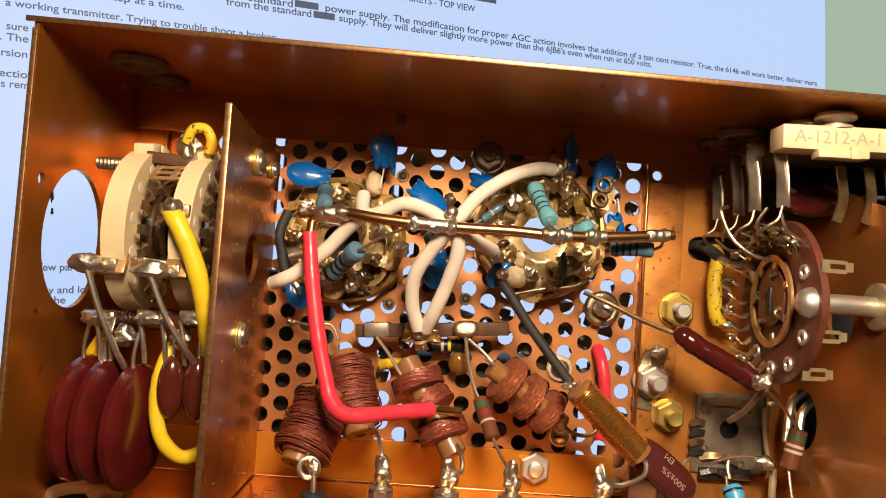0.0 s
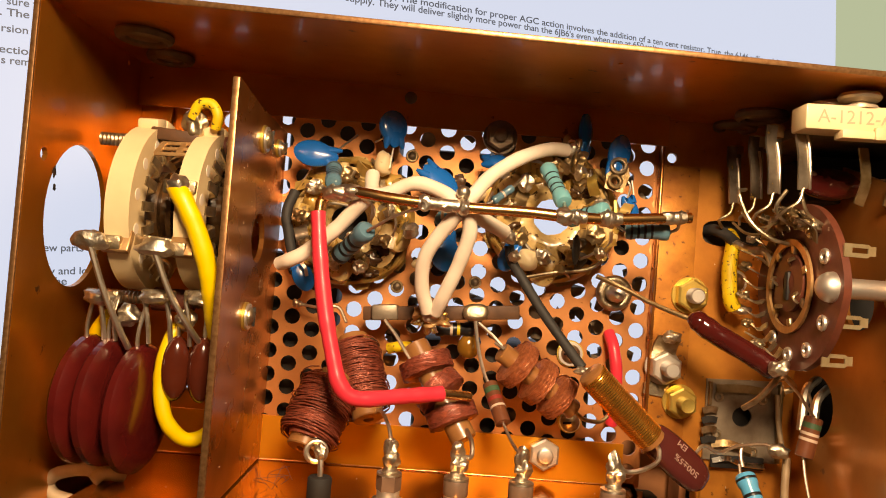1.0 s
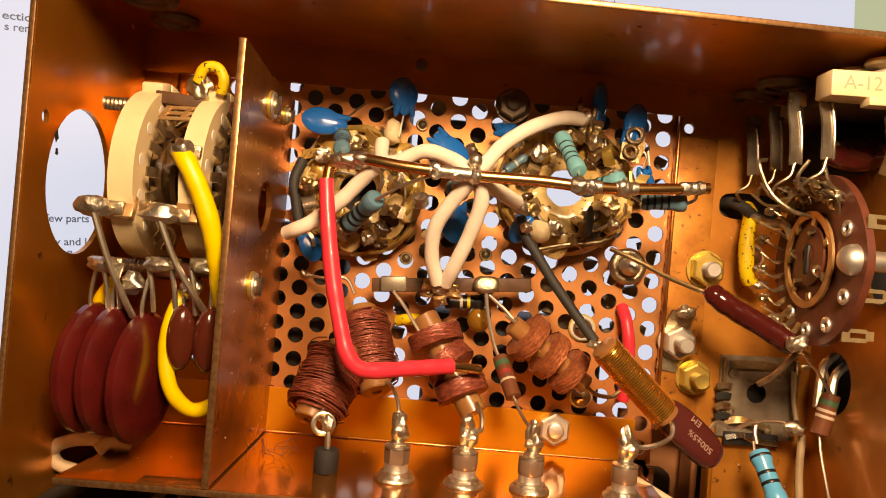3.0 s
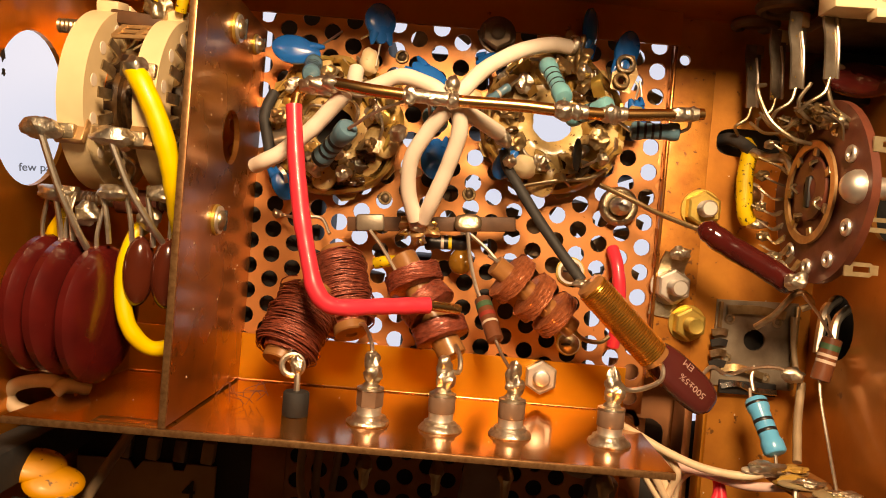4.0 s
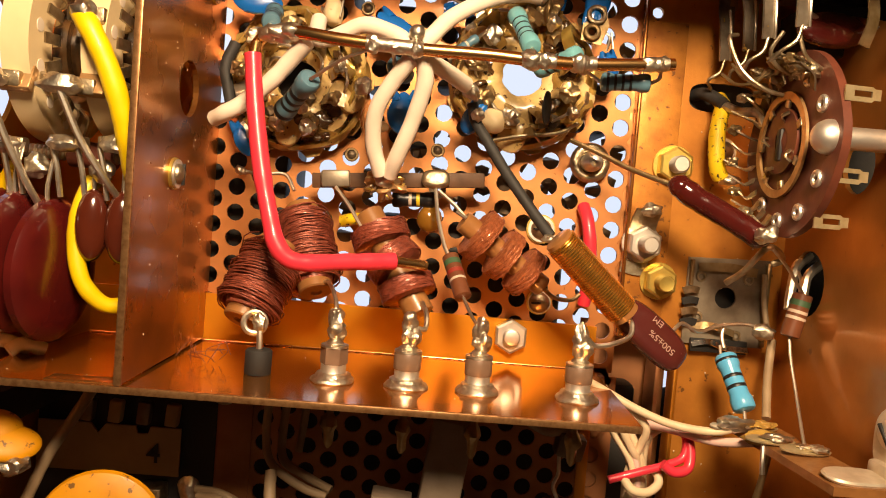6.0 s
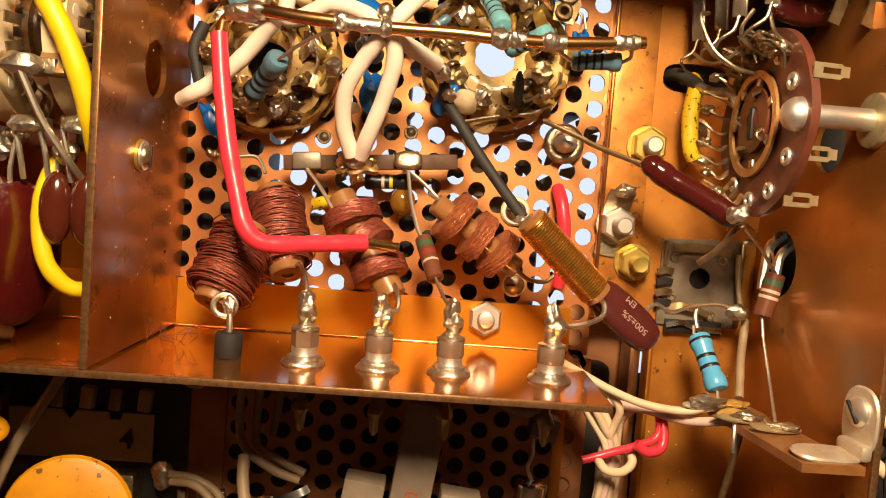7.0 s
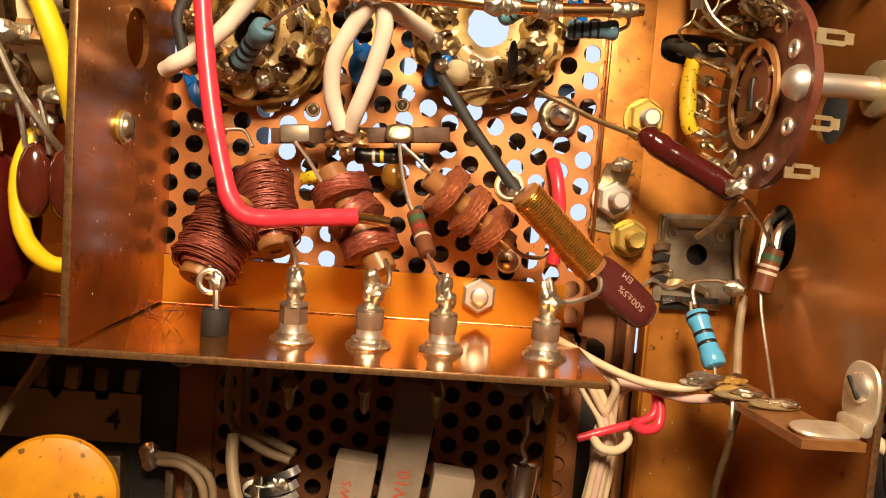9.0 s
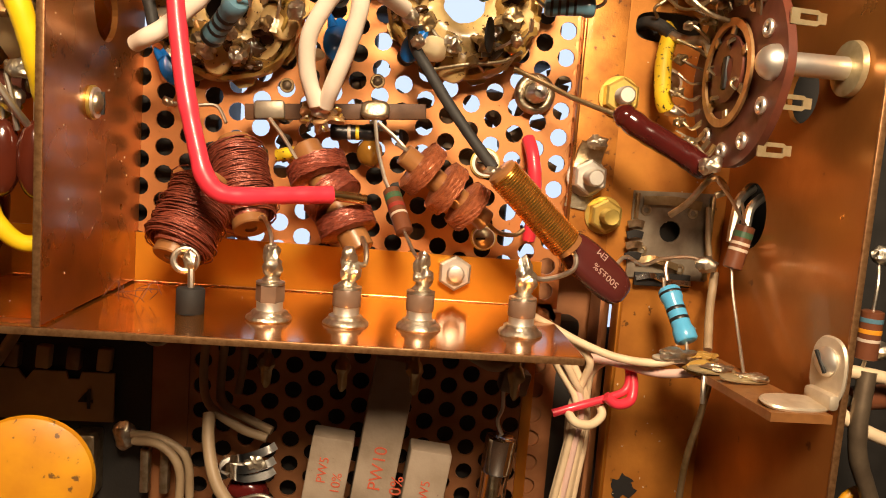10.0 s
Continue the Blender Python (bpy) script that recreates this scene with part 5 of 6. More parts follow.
# tag strip on the partition
st = thing("tag_strip", (85, -40, 122), "phenolic tag strip on an angled metal bracket", "tag strip")
part("board", sheet([(84, -64.5), (96.6, -64.5), (92, -20), (80, -20)], [], lambda a, b, d: (a, b, 123.4 - d), 1.8), TANBOARD, st, "brown phenolic board", False)
part("bracket_bend", box((97.0, -59.2, 125.4), (2.6, 8.6, 3.4), (0, 0, 5), 1.0), ZINC, st)
part("bracket_foot", lens((91.0, -60, 124.2), (0.02, -0.1, 1), (1, 0.05, 0), 7.8, 14.0, 1.2, 0, 36, 6, 6.0, 2.6), ZINC, st, "plated bracket foot")
part("bracket_ear", lens((98.2, -58.6, 131.0), (-1, -0.12, 0), (0, 0, 1), 10.2, 14.0, 1.2, 0, 36, 6, 6.0, 2.6), ZINC, st, "rounded plated bracket ear")
part("screw_head", lathe((97.6, -58.8, 132.8), (95.8, -59.1, 132.8), [(0, 3.0), (0.6, 3.0), (1.3, 2.3), (1.7, 0.2)], 24), NICKEL, st, "slotted screw head")
part("slot", box((95.9, -59.1, 132.8), (0.6, 0.6, 5.0), (-38, 0, 9), 0.05), INK, st)
for x, y, z in ((77.5, -32, 125), (83, -39, 124.6), (88, -45, 124.6), (84, -28, 124.6)):
    part("tag", lens((x, y, z), (0.1, -0.35, 1), (1, 0.1, 0), 3.4, 12.5, 0.6, 0, 24, 5, 5.0), TANTAB if y < -36 or x > 80 else ZINC, st, "stained oval solder tag")
    part("solder", blob((x + 1.5, y - 0.4, z + 0.7), (3.2, 1.5, 0.9), 0.7, x, 3), SOLDER if y < -36 else FLUX, st, "uneven solder on a tag")
part("solder", blob((77.5, -33, 126), (4.2, 2.2, 1.8), 0.5, 3, 3), SOLDER, st, "shiny lump of solder")
part("solder", blob((82, -37, 124.4), (4.6, 2.2, 1.6), 0.5, 8, 3), FLUX, st)
wire("grey_wire", [(83.5, -38, 122), (84.0, -34, 112), (83.5, -30, 98), (83.8, -28, 78), (84, -28, 60)], 0.8, STAINED, "brownish hookup wire hanging from the tag strip")
lead([(81.5, -39, 124), (81.2, -40, 120), (81.4, -40, 117)], 0.6)

# wire bundle
BG = dict(group="bundled hookup wires")
wire("cream_wire", [(44, -20, 131.2), (49, -24, 129.2), (56, -27, 126.2), (64, -29, 123.8), (72, -32, 123.6), (77, -33, 125)], 1.0, CREAM, "cream hookup wire to the tag strip", **BG)
wire("pink_wire", [(58, -18, 121), (66, -24, 121.2), (74, -30, 120.8), (81, -35, 122.6)], 1.1, PINKWIRE, "pinkish hookup wire to the tag strip", **BG)
wire("cream_wire", [(47.5, -22, 129), (51, -24, 124), (56, -24, 116), (58.5, -22, 111), (58, -21, 100), (55.5, -21, 80), (54, -20, 60)], 0.98, CREAM, "cream hookup wire in a tied bundle", **BG)
wire("cream_wire", [(50, -20, 128), (55, -21, 121), (59, -21, 114), (60.8, -20, 108), (60, -19, 96), (58, -19, 78), (57, -18, 60)], 0.98, CREAM, "cream hookup wire in a tied bundle", **BG)
wire("cream_wire", [(55, -24, 126), (59, -25, 121.5), (58.5, -23, 116), (56.5, -21, 108), (57, -19, 95), (56, -18, 75), (55, -17, 60)], 0.98, CREAM, "cream hookup wire in a tied bundle", **BG)
wire("cream_wire", [(70, -20, 120.5), (66, -19, 120.5), (62, -18, 117), (61.5, -17, 110), (62.5, -16, 100), (61, -16, 85), (59, -16, 60)], 0.98, CREAM, "cream hookup wire in a tied bundle", **BG)
wire("pink_wire", [(53, -17, 124), (57, -16, 116), (60, -15, 107), (59.5, -15, 95), (57.5, -15, 80), (56, -15, 60)], 1.15, PINKWIRE, "pinkish hookup wire in a tied bundle", **BG)
wire("white_red_wire", [(50.5, -27, 108.6), (57, -27, 110.8), (64, -26, 112.8), (68.5, -25, 114.6), (69.6, -24, 118), (68.8, -23, 121.6)], 1.0, RED, "red and white wire tied round the bundle", **BG)
wire("white_red_wire", [(63, -27.5, 113.6), (66, -27.4, 111.8), (69.5, -26.5, 112.6), (70.4, -25, 116), (69.8, -23, 120.6)], 1.25, RED, "red wire knotted round the bundle", **BG)
wire("cream_wire", [(54, -27, 109.5), (56, -28, 107), (60, -27.5, 106.4), (63, -26, 108.4), (62.5, -24, 111)], 1.1, CREAM, "cream wire looped round the bundle", **BG)

for k in range(5):
    dx, dy = 1.9 * (k % 3) - 2, 1.6 * (k // 2)
    wire("cream_wire", [(48 + dx, -18 + dy, 129), (54 + dx, -22 + dy, 119), (58.5 + dx * 0.6, -23 + dy, 110), (58 + dx * 0.8, -22 + dy, 98), (56 + dx, -21 + dy, 80), (54.5 + dx, -20 + dy, 60)], 0.9, (CREAM, PINKWIRE, CREAM)[k % 3], "cream hookup wire in a tied bundle", **BG)

# ---- switch wafer at the partition ----
sw = thing("rotary_switch", (84, -35, 190), "brown phenolic rotary switch wafer with tinned contacts and an aluminium shaft", "switch")
wp = []
for k in range(96):
    w = 2 * math.pi * k / 96
    wp.append((-33 + 21.8 * math.cos(w) * (1 + 0.045 * math.exp(-(math.sin(w) / 0.3) ** 2)), 191.5 + 21.2 * math.sin(w)))
part("wafer", sheet(wp, [circle(-31, 192.5, 3.4, 20)] + [circle(-33 + 16.5 * math.cos(a), 190.5 + 16.5 * math.sin(a), 0.9, 10) for a in (2.6, 3.6, 4.2, 4.8, 5.4, 2.0)], lambda a, b, d: (83 + d, a, b), 1.8), PHENOL, sw, "brown phenolic wafer")
part("rotor_ring", ring((82.6, -30.4, 191.6), (-1, 0, 0), 10.4, 12.3, 0.7, 40), TANMETAL, sw, "pitted metal contact ring")
for k in range(7):
    w = 2 * math.pi * k / 7
    part("ring_tab", box((82.1, -30.4 + 9.6 * math.cos(w), 191.6 + 9.6 * math.sin(w)), (0.8, 2.0, 2.0), (math.degrees(w), 0, 0), 0.2), TAGS, sw)
part("rotor", ring((82.8, -31, 192.5), (-1, 0, 0), 3.0, 7.6, 0.9, 32), PHENOL, sw)
part("hub", lathe((84, -31, 192.5), (79, -31, 192.5), [(0, 3.0), (1.8, 3.0), (2.0, 2.2), (2.4, 0.4)], 14), PHENOL, sw)
part("shaft", lathe((79.2, -50.6, 191.7), (118, -50.6, 191.7), [(0, 0.2), (0.2, 1.2), (0.7, 2.2), (1.5, 3.0), (2.6, 3.55), (3.8, 3.7), (4.6, 3.6), (4.7, 2.4), (36, 2.4), (37, 2.0)], 24), NICKEL, sw, "round aluminium shaft with a domed end")
part("bushing", lathe((97.9, -50.6, 191.7), (103, -50.6, 191.7), [(0, 4.6), (0.3, 5.6), (1.5, 5.8)], 28), TANTAB, sw)
part("rotor_slot", box((82.0, -30.6, 191.6), (1.4, 2.2, 7.5), bevel=0.5), INK, sw, "dark slot in the rotor")
for k in range(4):
    part("rotor_tab", strip([(82.0, -30.6 + 5.2 * math.cos(k * 1.7), 191.6 + 5.6 * math.sin(k * 1.7)), (80.9, -30.6 + 6.4 * math.cos(k * 1.7 + 0.2), 191.6 + 6.8 * math.sin(k * 1.7 + 0.2)), (82.0, -30.6 + 7.6 * math.cos(k * 1.7 + 0.3), 191.6 + 8 * math.sin(k * 1.7 + 0.3))], 1.6, (0.3, 1, 0.4), 0.4), TAGS, sw, "bright wiper tab")
for k, a in enumerate((2.0, 2.6, 3.6, 4.2, 4.8, 5.4)):
    y, z = -33 + 16.5 * math.cos(a), 190.5 + 16.5 * math.sin(a)
    part("rivet", torus((82.6, y, z), (1, 0, 0), 1.4, 0.6, 16, 8), NICKEL, sw, "plated rivet")
for y, z in ((-53.5, 200.5), (-52, 184), (-46.5, 174.5)):
    tab = part("contact_tab", sheet([(85, z - 1.6), (91, z - 1.6), (91.6, z - 1.1), (93, z - 1.1), (93, z + 1.1), (91.6, z + 1.1), (91, z + 1.5), (85, z + 1.5)], [[(87, z - 0.6), (91.0, z - 0.6), (91.0, z + 0.6), (87, z + 0.6)]], lambda a, b, d: (a - 1.5, y + (a - 85) * 0.15 - d, b), 0.5), TANTAB, sw, "slotted contact tab")
random.seed(21)
for k in range(17):
    w = -1.35 + 3.6 * k / 16
    y, z = -33 + 19.5 * math.cos(w), 190.5 + 18.5 * math.sin(w)
    c = V(82, y, z)
    tag = part("contact", strip([c + V(0, 3 * -math.cos(w), -3 * math.sin(w)), c + V(-1.5, 0, 0.5), c + V(-4 - k % 3, 1.5 * math.cos(w), 2.5)], 2.0, (0, 1, 0.2), 0.4), DARKMETAL if k % 3 == 1 else TAGS, sw, "curled tinned contact")
    if k % 2:
        part("solder", blob(c + V(-4, 1, 2), (1.6, 1.2, 1.2), 0.8, k, 3), TAGS if k % 4 == 1 else STAINED, tag)
for k in range(2):
    a = V(80 - random.uniform(0, 6), -36 + random.uniform(-12, 14), 206 + random.uniform(-4, 6))
    lead([a, a + V(-3, -2, random.uniform(-4, 1)), a + V(-6, 1, random.uniform(-3, 1)), a + V(-8, 5, random.uniform(-2, 3))], 0.36, STAINED)
lead([(69, -32, 215.5), (66.5, -34, 214), (69, -36, 207), (74, -37, 203), (79, -36, 202)], 0.5, TAGS)
lead([(82, -36, 206), (76, -38, 208), (74, -39, 211), (76, -40, 215)], 0.45, TAGS)
lead([(86, -40, 203), (84, -44, 206), (79, -45, 209), (77, -45, 214)], 0.45, TAGS)
for k, (y, z) in enumerate(((-28, 208), (-33, 209.5), (-38, 209), (-24, 204.5), (-43, 206.5))):
    part("solder_joint", blob((80.5 - k % 2, y, z), (2.2, 2.2, 1.6), 1.1, k + 60, 3), (TAGS, STAINED)[k % 2], None, "crumpled tarnished joint on the switch", True, "solder joint", "solder joints")
part("solder_joint", blob((79.5, -34, 170.5), (2.4, 2, 2), 0.5, 2, 3), SOLDER, None, "lumpy shiny solder joint", True, "solder joint", "solder joints")

# ---- slide switch block under the top wall ----
rl = thing("slide_switch", (90, -45, 228), "cream ceramic slide switch block with a row of tinned spring contacts", "switch")
part("body", box((108, -13, 221.6), (36, 16, 12.5), (0, -1, 0), 0.8), INK, rl, "dark switch interior")
part("top_plate", box((101.5, -28, 231.2), (44, 36, 3.0), (0, -1, 0), 0.4), DARKMETAL, rl, "dark switch frame")
part("block", box((98.4, -50.3, 230.9), (51.2, 7.6, 5.9), (0, -1, 0), 0.5), CERAMIC, rl, "cream block with a stamped part code")
part("step", box((87.0, -53, 226.9), (12, 4, 2.0), (0, -1, 0), 0.3), CERAMIC, rl)
part("step_rib", box((89.5, -55, 227.2), (2.4, 1.2, 3.0), (0, -1, 0), 0.3), CERAMIC, rl)
part("button", lathe((86.8, -50.5, 233.4), (86.8, -50.5, 240), [(0, 4.2), (0.8, 4.0), (1.3, 2.0), (1.9, 1.8), (2.3, 4.4), (2.9, 4.8), (3.7, 4.4), (4.2, 2.5), (4.3, 0.3)], 30), ZINC, rl, "domed plated plunger")
part("button", lathe((85.0, -40, 233.4), (85.0, -40, 240), [(0, 2.2), (1.6, 1.8), (2.2, 4.2), (3.2, 4.5), (4.0, 4.0), (4.2, 0.3)], 30), ZINC, rl)
writing("stamp", "A-1212-A-1", 4.4, pose(0.0755, -0.05416, 0.2292, 90, -1, 0), PALEINK, rl)
for k, (x, y) in enumerate(((75.4, -47), (73.6, -35), (74.6, -22), (73.8, -9))):
    part("contact_cap", box((x + 2.4, y + 3.5, 231.8 - k * 0.6), (3.6, 2.6, 3.6), (0, 0, 18), 0.5), (CERAMIC, TANMETAL)[k % 2], rl, "stained contact foot")
    line_b = [(x - 0.2, y, 232.6 - k * 0.6), (x - 0.2, y, 227.5), (x + 0.3, y - 0.8, 223), (x + 0.6, y - 1.0, 218), (x + 1.2, y, 214.6)]
    blade = part("spring_contact", strip(line_b, 3.0, (1, 0.25, 0), 0.6, 6), BLADE, rl, "tall streaked spring contact")
    part("blade_edge", tube([(p[0] + 1.5, p[1] - 0.1, p[2]) for p in line_b[1:]], 0.36, 8), TIN, blade, "bright folded edge")
    part("blade_tongue", strip([(x + 2.2, y + 2, 229), (x + 2.6, y + 2.4, 222), (x + 1.8, y + 2.0, 217)], 2.2, (1, 0.2, 0), 0.5), BLADE, blade)
    part("contact_lead", tube([(x + 1.2, y, 214.9), (x + 0.2, y - 0.3, 211.5), (x - 2.2, y + 1, 209.4), (x - 3.5 + k, y + 3, 207.5)], 0.42, 8), TAGS, blade, "bent wire end")
for k, x in enumerate((92, 99, 104)):
    part("spring_contact", strip([(x, -44, 226), (x + 0.5, -45, 218), (x - 1, -45, 212)], 2.6, (1, 0.2, 0), 0.5, 5), STAINED, rl)
cap2 = thing("dipped_capacitor", (88, -40, 218), "dark maroon dipped capacitor slung under the slide switch", "capacitor")
part("body", lens((91.0, -31, 218.6), (0.1, -1, 0.2), (0, 0, 1), 17.5, 8.4, 5.0, 0, 30, 8, 2.6), DIPPED, cap2)
part("lead", tube([(99.0, -31, 218.8), (101, -38, 219.4), (104, -43, 219)], 0.6, 8), TIN, cap2)
part("lead", tube([(86.5, -32.5, 220.6), (81, -37, 221.2), (77.0, -46, 219.5)], 0.6, 8), TIN, cap2)

# grommets in the top wall
for x, y, r in ((-86, -37, 5.6), (-86, -18, 4.8), (77, -20, 5.6), (76, -4, 4.8)):
    t = thing("grommet", (x, y, TOP), "dark rubber grommet in the top wall", "grommet", "grommets")
    part("ring", torus((x, y, top_at(x) - 0.8), (0, 0, 1), r, 1.6, 28, 8), DARKMETAL, t)
    part("plug", lathe((x, y, top_at(x) + 0.2), (x, y, top_at(x) - 3), [(0, r), (1.2, r * 0.9), (1.6, r * 0.6), (1.7, 0.3)], 24), DARKMETAL, t)


# ---- left compartment: ceramic band switch ----
cs = thing("ceramic_switch", (-75, -33, 198), "two-deck cream ceramic band switch with solder-covered lugs", "switch")
CY, CZ = -33.5, 198.5


def ceramic_deck(x0, x1, r, name):
    deck = part(name, ring((x0, CY, CZ), (1, 0, 0), r * 0.55, r, x1 - x0, 72), CERAMIC, cs, "thick cream ceramic disc")
    for a in (2.0, 2.5, 3.0, 3.5, 4.0, 4.5):
        part("pip", lathe((x1 - 0.2, CY + r * 0.8 * math.cos(a), CZ + r * 0.8 * math.sin(a)), (x1 + 1, CY + r * 0.8 * math.cos(a), CZ + r * 0.8 * math.sin(a)), [(0, 1.5), (0.3, 1.4), (0.35, 0.3)], 12), WHITE, deck)
    for a in (1.45, 1.75):
        part("ear", box(((x0 + x1) / 2, CY + (r + 0.6) * math.cos(a), CZ + (r + 0.6) * math.sin(a)), (x1 - x0 - 0.4, 6, 3.0), (math.degrees(a) - 90, 0, 0), 0.6), CERAMIC, deck)
    return deck


ceramic_deck(-84.8, -79.2, 20.5, "wafer")
ceramic_deck(-69.4, -64.6, 19.6, "wafer")
for y, z in ((-47.5, 211.0), (-45.2, 212.6), (-43, 214.2)):
    part("rail", box((-71.3, y, z), (11.5, 1.1, 0.9), (0, -2, 0), 0.2), TANMETAL, cs, "copper-tan bracket rail")
for x in (-76.4, -71.5, -66.2):
    part("rail_post", box((x, -45.3, 212.4), (1.5, 6.2, 1.2), (35, 0, 0), 0.3), TANMETAL, cs)
for x, w in ((-82.0, 6.3), (-67.0, 5.5)):
    part("strap", box((x, -51.7, 189.6), (w, 2.0, 5.4), (-26, 0, 0), 0.3), TANMETAL, cs, "tan metal strap round the ceramic")
part("rotor", lathe((-80, CY, CZ), (-60, CY, CZ), [(0, 9.6), (3, 9.6), (3.2, 8), (5.5, 8), (5.7, 11.5), (7, 11.5), (7.2, 6), (12, 6), (12.2, 10), (20, 10)], 24), GAP_BLACK, cs, "dark rotor")
for y, z, n in ((-33, 215.5, "top"), (-33, 176, "low")):
    rod = part("tie_rod", lathe((-96, y, z), (DIV - 1.4, y, z), [(k * 0.5, 1.75 - 0.3 * (k % 2)) for k in range(76)], 14), TAGS, cs, "threaded tie rod")
    part("spacer", lathe((-79.3, y, z), (-69.4, y, z), [(0, 2.9), (9.9, 2.9)], 18), PHENOL, cs, "maroon spacer tube")
    part("spacer", lathe((-64.5, y, z), (-57.4, y, z), [(0, 2.9), (7.1, 2.9)], 18), PHENOL, cs, "maroon spacer tube")
random.seed(8)
for k, (x, y, z, r) in enumerate(((-86.9, -54.7, 189.3, (4.2, 2.0, 2.2)), (-72.3, -54.5, 188.8, (4.6, 2.2, 2.3)), (-68.5, -54.5, 203, (2.4, 2.0, 2.6)), (-86, -49, 176.5, (3.6, 2.2, 1.8)), (-73, -50, 177.5, (3.4, 2.0, 1.8)), (-63, -50, 178, (2.6, 2, 1.8)))):
    part("solder", blob((x, y, z), r, 0.35, k + 2.0, 3), SOLDER, cs, "dull grey blob of solder")
    part("clip", box((x + (2.6 if k < 2 else 0), y + 2.2, z), (7.5, 3.0, 3.2), bevel=0.5), TAGS, cs, "tinned lug clip")
for k in range(12):
    w = 1.2 + 3.6 * k / 11
    for x in (-78.2, -63.8):
        c = V(x, CY + 12.5 * math.cos(w), CZ + 12.5 * math.sin(w))
        part("contact", strip([c, c + V(2.2, math.cos(w) * 2, math.sin(w) * 2), c + V(1.2, math.cos(w) * 6, math.sin(w) * 6)], 2.2, (0, -math.sin(w), math.cos(w)), 0.45), TAGS, cs, "silvered contact clip")
for z in (190, 216.5):
    part("bracket", box((-75, -48 if z < 200 else -40, z), (12, 2.2, 3.0), (0, 4, 0), 0.5), TAGS if z < 200 else PAXO, cs)
hook = thing("solder_lug", (-67, -41, 224), "tinned lug with a yellow sleeve looped through it", "lug")
part("lug", blob((-70.4, -40, 220), (3.0, 1.8, 3.6), 0.5, 4, 4), TAGS, hook, "lumpy soldered lug")
part("sleeve", tube([(-71.0, -41, 221), (-69.4, -42, 224.2), (-66.4, -42, 224.6), (-64.6, -42, 222), (-65.2, -41, 218.8)], 1.3, 10), YSPOT, hook, "mottled yellow sleeve")

# mica leads and maroon discs
lead([(-86.3, -55.5, 188), (-83.5, -53, 178), (-80.5, -50, 169.5), (-79, -47.5, 165)], 0.75)
lead([(-71.8, -55.5, 187.5), (-68.5, -53, 178.5), (-64.5, -50, 171), (-62.5, -47, 167)], 0.75)
for x in (-86, -83.4, -75.6, -70.5, -66):
    lead([(x, -49.5, 177), (x + 0.8, -48.5, 172), (x + 1.0, -47, 166.5)], 0.6)
for k, (x, y, z) in enumerate(((-88.8, -44, 152.2), (-83.4, -44.5, 152.0), (-76.4, -45, 150.8))):
    t = thing("disc_capacitor", (x, y, z), "large dusty maroon dipped disc capacitor in a stack of three", "capacitor", "maroon disc capacitors")
    part("body", lens((x, y, z), (1, -0.13, 0), (-0.14, 0, 1), 28.5, 30.5, 6.4, 0.0, 44, 11, 2.7), MAROON, t)
    part("lead", tube([(x - 0.6, y - 2, z + 13), (x - 0.4, y - 3, z + 18), (x + 1.4, -48.5, 177)], 0.5, 8), TIN, t)
for k, (x, z) in enumerate(((-68.2, 161.0), (-62.0, 161.0))):
    t = thing("dome_capacitor", (x, -46, z), "small glossy brown dipped capacitor hanging by its leads", "capacitor", "brown dipped capacitors")
    part("body", lens((x, -46, z), (0.4, -1, 0), (0, 0, 1), 6.8, 15.6, 6.0, 0, 28, 10, 2.6), BROWNCAP, t)
    part("lead", tube([(x, -46, z + 7.4), (x + 0.4, -47, z + 12)], 0.5, 8), TIN, t)
for k, (x, z) in enumerate(((-80, 172.5), (-66.5, 172.5))):
    solder((x, -46, z), (2.6, 2.2, 2.6), k + 20)
wire("yellow_sleeve", [(-69.5, -53.5, 203.3), (-66.5, -55, 199.5), (-63, -54.5, 192.5), (-60.6, -53.0, 184.5), (-59.8, -50, 177), (-59.6, -45, 170), (-59.6, -38, 165)], 2.2, YELLOW, "bright yellow sleeved wire curving down beside the divider", wobble=0.1)
wire("yellow_sleeve", [(-67.5, -42, 172.0), (-69.6, -45, 169.2), (-70.9, -46.5, 163.0), (-71.2, -46.5, 156.5), (-69.6, -46.5, 149.6), (-67.0, -45, 145.4), (-64.2, -43, 143.8), (-61.2, -40, 145), (-60, -36, 148)], 1.75, YELLOW, "bright yellow sleeved wire looping below the brown capacitors", wobble=0.1)
wire("yellow_sleeve", [(-85.5, -44, 172), (-89, -42, 167), (-91.5, -38, 160), (-92, -34, 152)], 2.0, YELLOW, "yellow sleeved wire behind the maroon discs")
wire("white_loop_wire", [(-86.5, -33, 131), (-91, -37, 133.3), (-97, -38, 132.2), (-99.6, -37, 129.5), (-98, -37, 126.6), (-93, -36, 125)], 1.6, CREAM, "cream wire looping through the shelf notch")
wire("white_loop_wire", [(-83, -33, 131), (-86.5, -36, 132.6), (-88.5, -38, 131)], 1.6, CREAM, "cream wire at the shelf notch")
part("fallen_lug", box((-62.5, -14, 134), (7, 5, 5), (10, 20, 15), 0.8), DARKMETAL, None, "dark metal lug on the shelf behind the capacitors", True, "lug")

